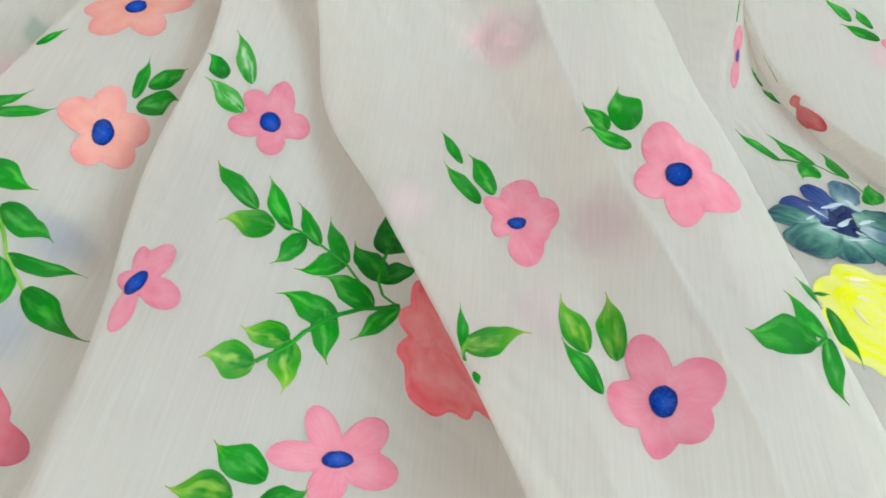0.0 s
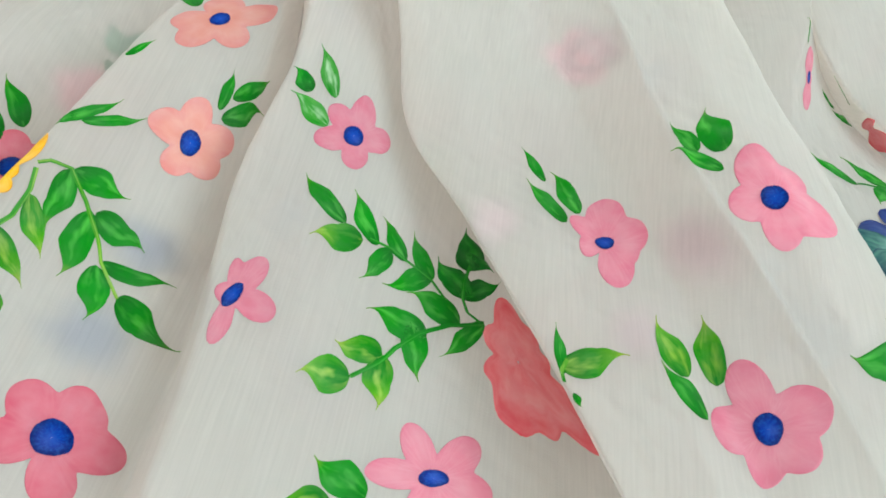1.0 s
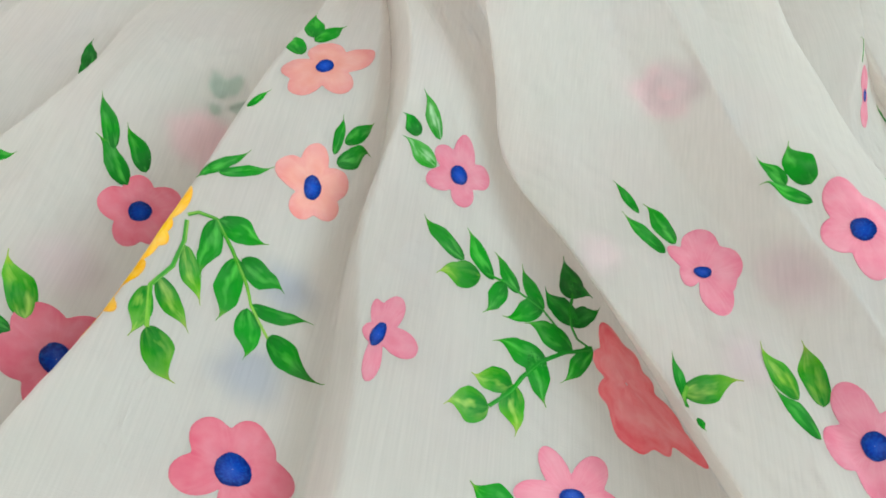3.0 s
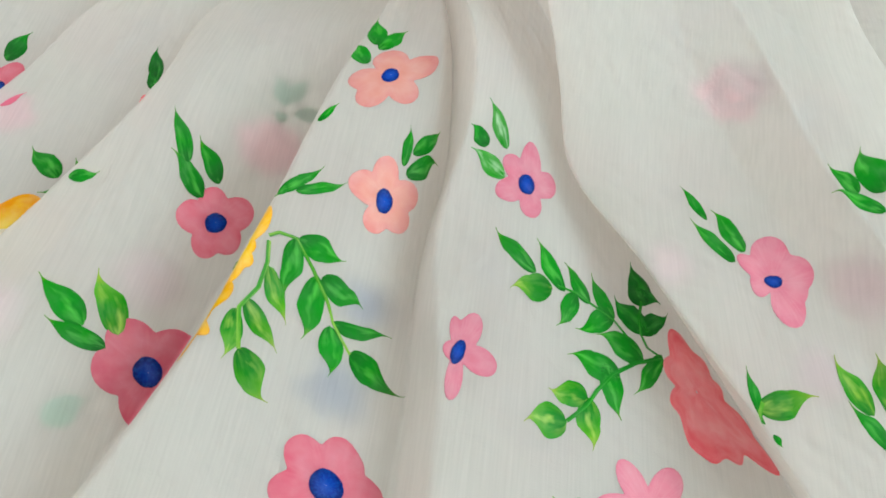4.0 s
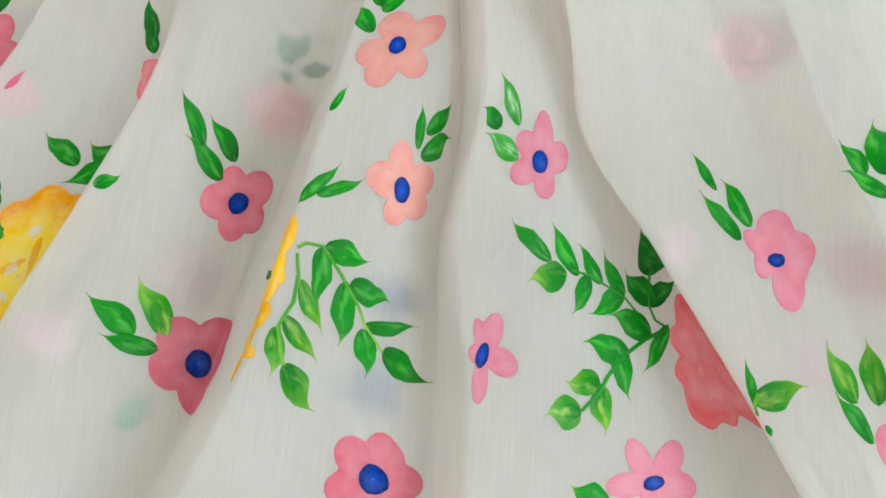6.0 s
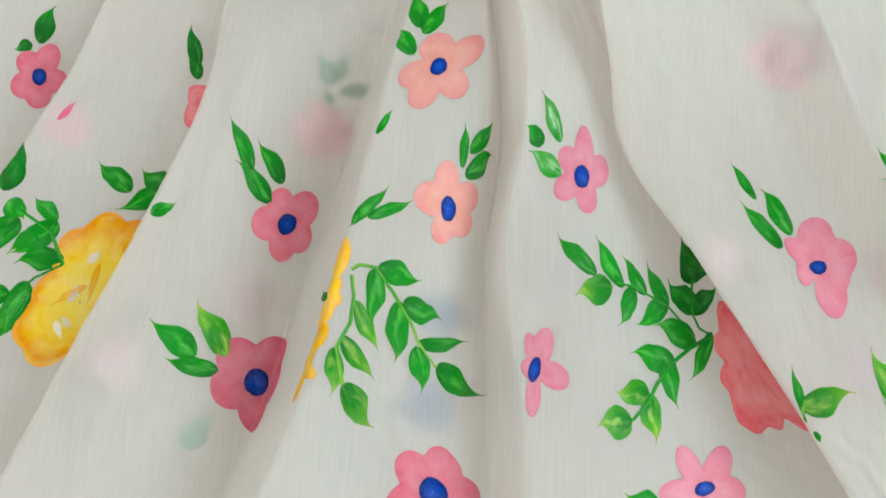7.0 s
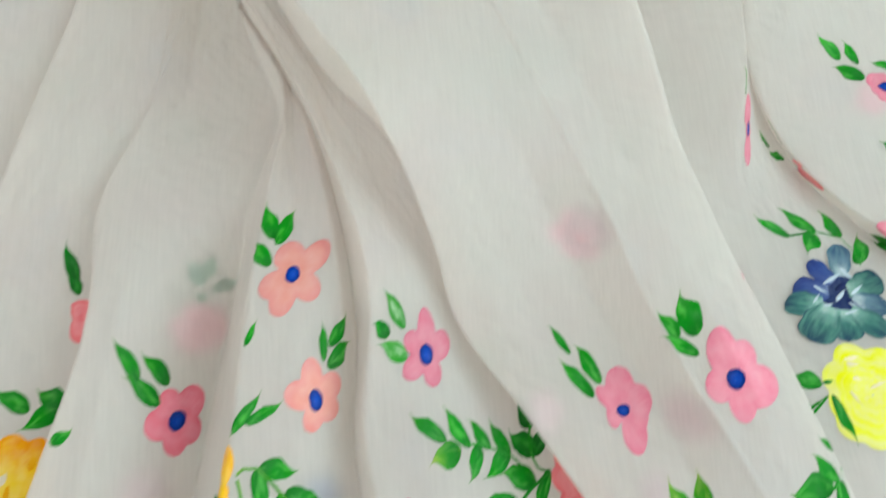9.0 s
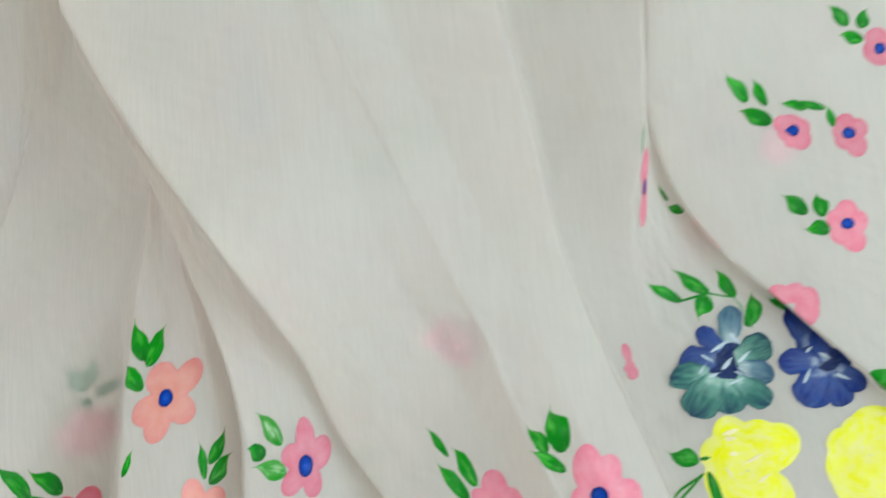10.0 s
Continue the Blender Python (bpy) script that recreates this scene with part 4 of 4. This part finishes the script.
leaf("g", (1.974, 0.6681), (1.961, 0.688), (0.0036, 0.0044), 0.1)
leaf("g", (1.981, 0.6649), (1.988, 0.6818), (0.0043, -0.0031), 0.1)
leaf("g", (1.983, 0.6543), (1.966, 0.6593), (0.0011, 0.0059), 0.2)
leaf("g", (1.785, 0.4233), (1.776, 0.4386), (0.0078, 0.0026), 0.2)
leaf("g", (1.791, 0.3455), (1.834, 0.3629), (0.0017, -0.0079), 0.2)
leaf("d", (0.8658, 0.2528), (0.8525, 0.2621), (0.0062, 0.0003), 0)
leaf("g", (1.578, 0.3072), (1.557, 0.3198), (0.0066, 0.0067), 0.1)
leaf("g", (1.484, 0.2847), (1.482, 0.2759), (0.0016, 0.0037), 0.1)
stem("g", [(1.652, 0.4435), (1.694, 0.4473), (1.728, 0.4411), (1.726, 0.4252), (1.717, 0.4124)])
stem("g", [(1.464, 0.2234), (1.472, 0.2286), (1.577, 0.298), (1.48, 0.255)])
stem("g", [(0.5598, 0.2828), (0.5479, 0.2715), (0.5431, 0.247), (0.535, 0.23)])
stem("g", [(0.5598, 0.2828), (0.5397, 0.3055), (0.5106, 0.3186)])
stroke("cream", (0.5749, 0.2863), (0.5767, 0.297), (0.0037, -0.002), 0)
stroke("cream", (0.5775, 0.257), (0.5789, 0.2704), (0.0039, -0.002), 0)
stroke("cream", (0.5783, 0.2427), (0.5891, 0.2293), (-0.0021, -0.0011), 0)
stroke("cream", (0.5811, 0.2456), (0.5907, 0.2374), (-0.0011, -0.0017), 0)
stroke("amber", (0.5821, 0.2868), (0.5905, 0.2537), (-0.0026, 0.0005), 0.3)
stroke("amber", (0.5827, 0.2699), (0.57, 0.2523), (-0.0028, 0.0025), 0.3)
stroke("amber", (0.593, 0.2962), (0.5927, 0.311), (0.0036, -0.0012), 0.2)
petal("slate", (1.676, 0.4016), (1.712, 0.4344), (0.018, -0.0))
petal("teal", (1.67, 0.388), (1.725, 0.3975), (-0.0072, -0.01324))
petal("slate", (1.667, 0.38), (1.697, 0.3686), (-0.01215, -0.01008))
petal("teal", (1.632, 0.3781), (1.59, 0.3797), (0.01, 0.01128))
petal("teal", (1.657, 0.3711), (1.671, 0.3452), (-0.01605, -0.0078))
petal("teal", (1.638, 0.3748), (1.591, 0.3448), (-0.01174, 0.0099))
petal("teal", (1.649, 0.3713), (1.627, 0.3421), (-0.01551, 0.0022))
petal("navyp", (1.662, 0.397), (1.65, 0.4178), (0.01319, 0.0057))
petal("navyp", (1.649, 0.3892), (1.605, 0.39), (0.01053, 0.01365))
stroke("white", (1.648, 0.3957), (1.681, 0.4058), (0.0002, -0.0015), 0.1)
stroke("white", (1.636, 0.3949), (1.646, 0.386), (-0.0019, -0.001), 0.1)
stroke("white", (1.621, 0.3786), (1.637, 0.3875), (0.0011, -0.0007), 0)
stroke("white", (1.649, 0.38), (1.67, 0.3896), (0.0006, -0.0017), 0.2)
stroke("white", (1.629, 0.375), (1.646, 0.3775), (-0.0005, -0.0015), 0)
stroke("white", (1.685, 0.4099), (1.688, 0.3973), (-0.0038, -0.0018), 0.1)
stroke("white", (1.67, 0.3843), (1.694, 0.3926), (-0.0007, -0.0018), 0)
stroke("white", (1.661, 0.377), (1.674, 0.3697), (-0.0015, -0.0011), 0.1)
stroke("white", (1.646, 0.3668), (1.668, 0.3707), (-0.0004, -0.0013), 0.1)
stroke("ink", (1.662, 0.3808), (1.671, 0.3684), (-0.0022, -0.0011), 0)
stroke("ink", (1.658, 0.3894), (1.68, 0.3974), (0.0005, -0.0014), 0)
petal("navyp", (1.764, 0.3901), (1.794, 0.4277), (0.02268, 0.0025))
petal("navyp", (1.757, 0.3754), (1.713, 0.3803), (0.01346, 0.01101))
petal("navyp", (1.763, 0.3747), (1.787, 0.4027), (0.01463, 0.0022))
petal("navyp", (1.769, 0.3686), (1.773, 0.347), (-0.01599, -0.0071))
petal("navyp", (1.749, 0.3681), (1.7, 0.3396), (-0.01046, 0.0089))
petal("navyp", (1.763, 0.3665), (1.736, 0.3347), (-0.01685, -0.0015))
stroke("white", (1.719, 0.3586), (1.743, 0.3717), (0.0008, -0.0012), 0)
stroke("white", (1.765, 0.3828), (1.774, 0.3768), (-0.0029, -0.0015), 0.1)
stroke("white", (1.76, 0.363), (1.77, 0.3562), (-0.0027, -0.0015), 0.1)
stroke("white", (1.752, 0.3846), (1.767, 0.3892), (-0.0002, -0.0012), 0.1)
stroke("gap", (1.61, 0.3268), (1.629, 0.3284), (-0.0009, -0.0022), 0.1)
stroke("gap", (1.615, 0.301), (1.637, 0.3081), (-0.0001, -0.0015), 0.1)
stroke("gap", (1.597, 0.3007), (1.6, 0.2879), (-0.0015, -0.0004), 0.2)
stroke("gap", (1.616, 0.2841), (1.633, 0.2917), (0.0003, -0.0014), 0.2)
stroke("gap", (1.61, 0.3238), (1.622, 0.3208), (-0.0024, -0.0023), 0.1)
stroke("gap", (1.606, 0.3108), (1.615, 0.3091), (-0.0017, -0.0019), 0.1)

# the vine on the fold beside the amber flower
leaf("g", (0.8966, 0.2756), (0.9242, 0.274), (-0.0002, -0.0077), 0.35)
leaf("g", (0.8948, 0.2746), (0.9, 0.2399), (-0.0058, -0.0007), -0.15)
leaf("g", (0.9137, 0.2584), (0.9427, 0.2527), (-0.0018, -0.0078), 0.4)
leaf("g", (0.9116, 0.2582), (0.9126, 0.2202), (-0.0068, 0.0008), -0.2)
leaf("g", (0.9253, 0.235), (0.9668, 0.2434), (0.0008, -0.005), 0.7)
leaf("g", (0.9242, 0.233), (0.9325, 0.2053), (-0.0079, -0.0023), -0.2)
leaf("g", (0.942, 0.2231), (0.9776, 0.2124), (-0.0018, -0.0086), 0.3)
leaf("y", (0.8877, 0.2536), (0.9045, 0.225), (-0.0031, -0.0035), 0.2)
leaf("y", (0.8841, 0.2311), (0.9053, 0.2085), (-0.002, -0.0049), 0.2)
leaf("y", (0.8829, 0.2242), (0.8871, 0.1958), (-0.0047, 0.0007), -0.1)
leaf("y", (0.8908, 0.204), (0.9097, 0.1821), (-0.0027, -0.0068), 0.1)
stem("y", [(0.8818, 0.2711), (0.8859, 0.275), (0.8955, 0.275), (0.9077, 0.2618), (0.9194, 0.2456), (0.9259, 0.2353), (0.9423, 0.2225)])
stem("y", [(0.8828, 0.268), (0.8863, 0.2558), (0.8874, 0.2395), (0.8835, 0.2253), (0.8874, 0.2136), (0.891, 0.2035)])
leaf("g", (0.8748, 0.3004), (0.8939, 0.3306), (0.0038, -0.0026), 0.2)
leaf("g", (0.8843, 0.3055), (0.9116, 0.3227), (0.0024, -0.0039), 0.2)
leaf("g", (0.8806, 0.3087), (0.8735, 0.298), (-0.0028, 0.0017), 0)
# leaves beside the small flowers
leaf("g", (0.9447, 0.3511), (0.9423, 0.3807), (0.004, 0.0009), 0.3)
leaf("g", (0.9493, 0.362), (0.9666, 0.3893), (0.0043, -0.0029), 0.4)
leaf("g", (0.9479, 0.3471), (0.9701, 0.3685), (0.0033, -0.0059), 0.2)
leaf("d", (1.039, 0.3636), (1.023, 0.3703), (0.0026, 0.0065), 0.1)
leaf("w", (1.053, 0.3697), (1.036, 0.3969), (0.0053, 0.0056), -0.1)
leaf("w", (1.055, 0.3476), (1.028, 0.3558), (0.002, 0.0074), 0.1)
# the vine beside the coral flower
leaf("g", (1.081, 0.2855), (1.056, 0.3067), (0.0038, 0.0065), -0.1)
leaf("g", (1.098, 0.28), (1.085, 0.3115), (0.0054, 0.005), -0.1)
leaf("g", (1.114, 0.2787), (1.103, 0.3014), (0.0047, 0.0049), -0.1)
leaf("g", (1.127, 0.273), (1.123, 0.3026), (0.0061, 0.0051), -0.2)
leaf("y", (1.09, 0.2789), (1.062, 0.2666), (0.0014, 0.0101), 0.1)
leaf("g", (1.106, 0.2817), (1.086, 0.2537), (-0.0038, 0.0032), -0.1)
leaf("g", (1.128, 0.2753), (1.098, 0.2569), (0.0007, 0.0073), 0.15)
leaf("d", (1.16, 0.2955), (1.171, 0.3311), (0.01352, 0.0089), -0.2)
leaf("d", (1.156, 0.3047), (1.176, 0.3032), (-0.006, -0.0073), 0.3)
leaf("d", (1.15, 0.2753), (1.136, 0.2935), (0.0092, 0.0093), -0.1)
leaf("d", (1.142, 0.2726), (1.178, 0.2983), (-0.0001, -0.0061), 0.2)
leaf("g", (1.137, 0.2525), (1.111, 0.2586), (0.0063, 0.01006), 0.2)
leaf("g", (1.153, 0.2621), (1.12, 0.2256), (-0.0028, 0.003), -0.3)
leaf("g", (1.116, 0.2347), (1.088, 0.2372), (0.0047, 0.0096), 0.2)
leaf("g", (1.109, 0.2397), (1.108, 0.2077), (-0.0073, -0.0045), -0.2)
leaf("y", (1.093, 0.2146), (1.073, 0.2127), (0.0026, 0.0086), 0.2)
leaf("y", (1.093, 0.2148), (1.089, 0.1847), (-0.0065, -0.0022), 0.15)
leaf("y", (1.079, 0.1961), (1.059, 0.1897), (0.0005, 0.01008), 0)
leaf("y", (1.265, 0.2063), (1.312, 0.2154), (-0.0041, -0.0085), 0.25)
leaf("g", (1.263, 0.2015), (1.277, 0.2308), (0.0041, 0.0008), 0.25)
leaf("g", (1.263, 0.193), (1.264, 0.1866), (-0.0028, -0.0008), 0.2)
stem("g", [(1.132, 0.2647), (1.127, 0.273), (1.115, 0.2784), (1.106, 0.2822), (1.094, 0.2819)])
stem("g", [(1.152, 0.2593), (1.144, 0.2628), (1.144, 0.2717), (1.149, 0.2844), (1.157, 0.2969)])
stem("g", [(1.152, 0.2601), (1.13, 0.2475), (1.112, 0.2344), (1.099, 0.2206), (1.091, 0.2095), (1.079, 0.1967)])
stem("y", [(1.261, 0.1981), (1.263, 0.2033), (1.271, 0.2098)])
# the coral flower, half under the fold, and the sliver of amber
flower("red", (1.165, 0.2442), [(0.0074, 0.04149, 0.0099, 0.0064), (-0.01113, 0.01564, 0.0079, 0.008), (-0.02237, -0.01509, 0.0012, 0.0083), (-0.02142, -0.04215, -0.0079, -0.0024), (-0.01243, -0.04598, -0.0081, -0.0047), (0.0035, -0.04074, -0.0075, -0.0061), (-0.01967, -0.02633, -0.0046, 0.0009), (0.02578, -0.03839, -0.0064, -0.0064), (0.01725, 0.02944, 0.0099, 0.0018), (0.0182, 0.0024, -0.0081, -0.0133), (0.02092, -0.0205, -0.0093, -0.01)])
flower("yellowthin", (0.8714, 0.2603), [(0.0006, 0.0314, 0.0079, -0.0012), (-0.0032, -0.0264, -0.0082, 0.0014), (0.0067, -0.0125, -0.0046, -0.0013)])
flower("yellowthin", (0.8669, 0.216), [(0.0075, 0.0211, 0.0064, -0.0013), (-0.0021, -0.025, 0.004, 0.0004), (0.0077, -0.0117, -0.006, 0.0003)])
# the paint of the layer beneath, seen through the cloth
ghost_flower("pink", (0.7586, 0.3988), [(0.02951, 0.0008, -0.0004, -0.01223), (0.01311, -0.01915, -0.01202, -0.0068), (-0.01463, -0.02032, -0.01162, 0.0061), (-0.02872, -0.0005, 0.0005, 0.01223), (-0.01332, 0.02009, 0.01211, 0.0066), (0.01611, 0.02031, 0.01124, -0.0066)])
ghost_flower("pink", (1.369, 0.4277), [(0.0079, -0.02015, -0.0078, -0.0046), (-0.01146, -0.01355, -0.0059, 0.0068), (-0.01642, 0.0089, 0.004, 0.0091), (0.0044, 0.0224, 0.0083, -0.0016), (0.01756, 0.0031, 0.0008, -0.0098)])
ghost_flower("pink", (0.5059, 0.3836), [(0.02296, -0.0032, 0.0023, -0.0108), (0.01079, -0.02004, -0.0094, -0.0022), (-0.0148, -0.01006, -0.0082, 0.0097), (-0.02194, 0.01716, 0.0048, 0.0076), (0.0015, 0.01935, 0.01102, -0.0044)])
ghost_leaf("grey", (0.7562, 0.4336), (0.7379, 0.451), (0.005, 0.005), 0)
ghost_leaf("grey", (0.7582, 0.4384), (0.7576, 0.4581), (0.0062, 0.0001), 0)
ghost_leaf("grey", (0.7629, 0.4294), (0.7857, 0.4402), (0.0031, -0.0043), 0)
ghost_leaf("grey", (0.7587, 0.4198), (0.7502, 0.4278), (0.0031, 0.0029), 0)
ghost_leaf("grey", (0.7433, 0.1676), (0.7584, 0.1871), (0.007, -0.0051), 0.1)
ghost_flower("rose", (0.744, 0.2677), [(0.02716, 0.0052, 0.0034, -0.01362), (0.01907, -0.01927, -0.0094, -0.0094), (-0.0073, -0.02401, -0.01318, 0.0049), (-0.02817, -0.0056, -0.0035, 0.01361), (-0.0185, 0.02054, 0.0099, 0.0089), (0.0096, 0.02405, 0.01283, -0.0059)])
ghost_flower("rose", (0.6889, 0.209), [(0.02102, -0.01231, -0.0017, -0.0097), (0.0065, -0.02087, -0.0089, -0.0003), (-0.01322, -0.01082, -0.0071, 0.0098), (-0.01909, 0.01248, 0.0022, 0.0093), (-0.0067, 0.02178, 0.0089, 0.0003), (0.01275, 0.01048, 0.0071, -0.0098)])
ghost_flower("lav", (0.9442, 0.2558), [(0.02508, 0.001, -0.0016, -0.0093), (0.0047, -0.01618, -0.01189, -0.0036), (-0.02089, -0.01123, -0.0057, 0.0073), (-0.01886, 0.01162, 0.0086, 0.0077), (0.0093, 0.01762, 0.01117, -0.0021)])
ghost_flower("lav", (0.9406, 0.2004), [(0.02141, -0.01526, -0.009, -0.0072), (-0.0051, -0.01789, -0.01265, 0.0019), (-0.02753, -0.0059, -0.0033, 0.0094), (-0.01784, 0.0156, 0.0099, 0.0065), (0.0067, 0.01883, 0.01249, -0.0024), (0.02404, 0.0054, 0.0035, -0.0094)])
ghost_flower("rose", (1.376, 0.2828), [(0.01493, -0.02127, -0.009, -0.0083), (-0.0076, -0.02286, -0.0106, 0.004), (-0.02212, -0.0036, -0.0011, 0.01271), (-0.01374, 0.02055, 0.0092, 0.008), (0.008, 0.02382, 0.01058, -0.0041), (0.02248, 0.0029, 0.0008, -0.01275)])
ghost_flower("rose", (1.276, 0.2983), [(0.01523, -0.0014, -0.0073, -0.01176), (-0.0084, -0.02122, -0.0094, -0.0033), (-0.01985, -0.01215, 0.0018, 0.01), (-0.0029, 0.01689, 0.01028, 0.0089), (0.01753, 0.02156, 0.0051, -0.0038)])
ghost_flower("rose", (1.324, 0.2306), [(0.01004, -0.01543, -0.01113, -0.0095), (-0.01351, -0.02189, -0.0096, 0.0009), (-0.02486, -0.0094, 0.0022, 0.01084), (-0.0074, 0.01561, 0.01143, 0.009), (0.0144, 0.02286, 0.0095, -0.0011), (0.02332, 0.009, -0.002, -0.0108)])
ghost_flower("rose", (1.377, 0.4291), [(0.0156, -0.01208, -0.0079, -0.009), (-0.0094, -0.01955, -0.0096, 0.0023), (-0.02101, -0.0013, 0.0021, 0.01066), (-0.0022, 0.02209, 0.01074, 0.0037), (0.01863, 0.01387, 0.0049, -0.0079)])
ghost_flower("pink", (1.904, 0.5652), [(0.01514, -0.0082, -0.006, -0.0087), (-0.0061, -0.01781, -0.0087, 0.0007), (-0.01842, -0.0039, 0.0007, 0.0093), (-0.0044, 0.01843, 0.0091, 0.0046), (0.01492, 0.01422, 0.0052, -0.0061)])
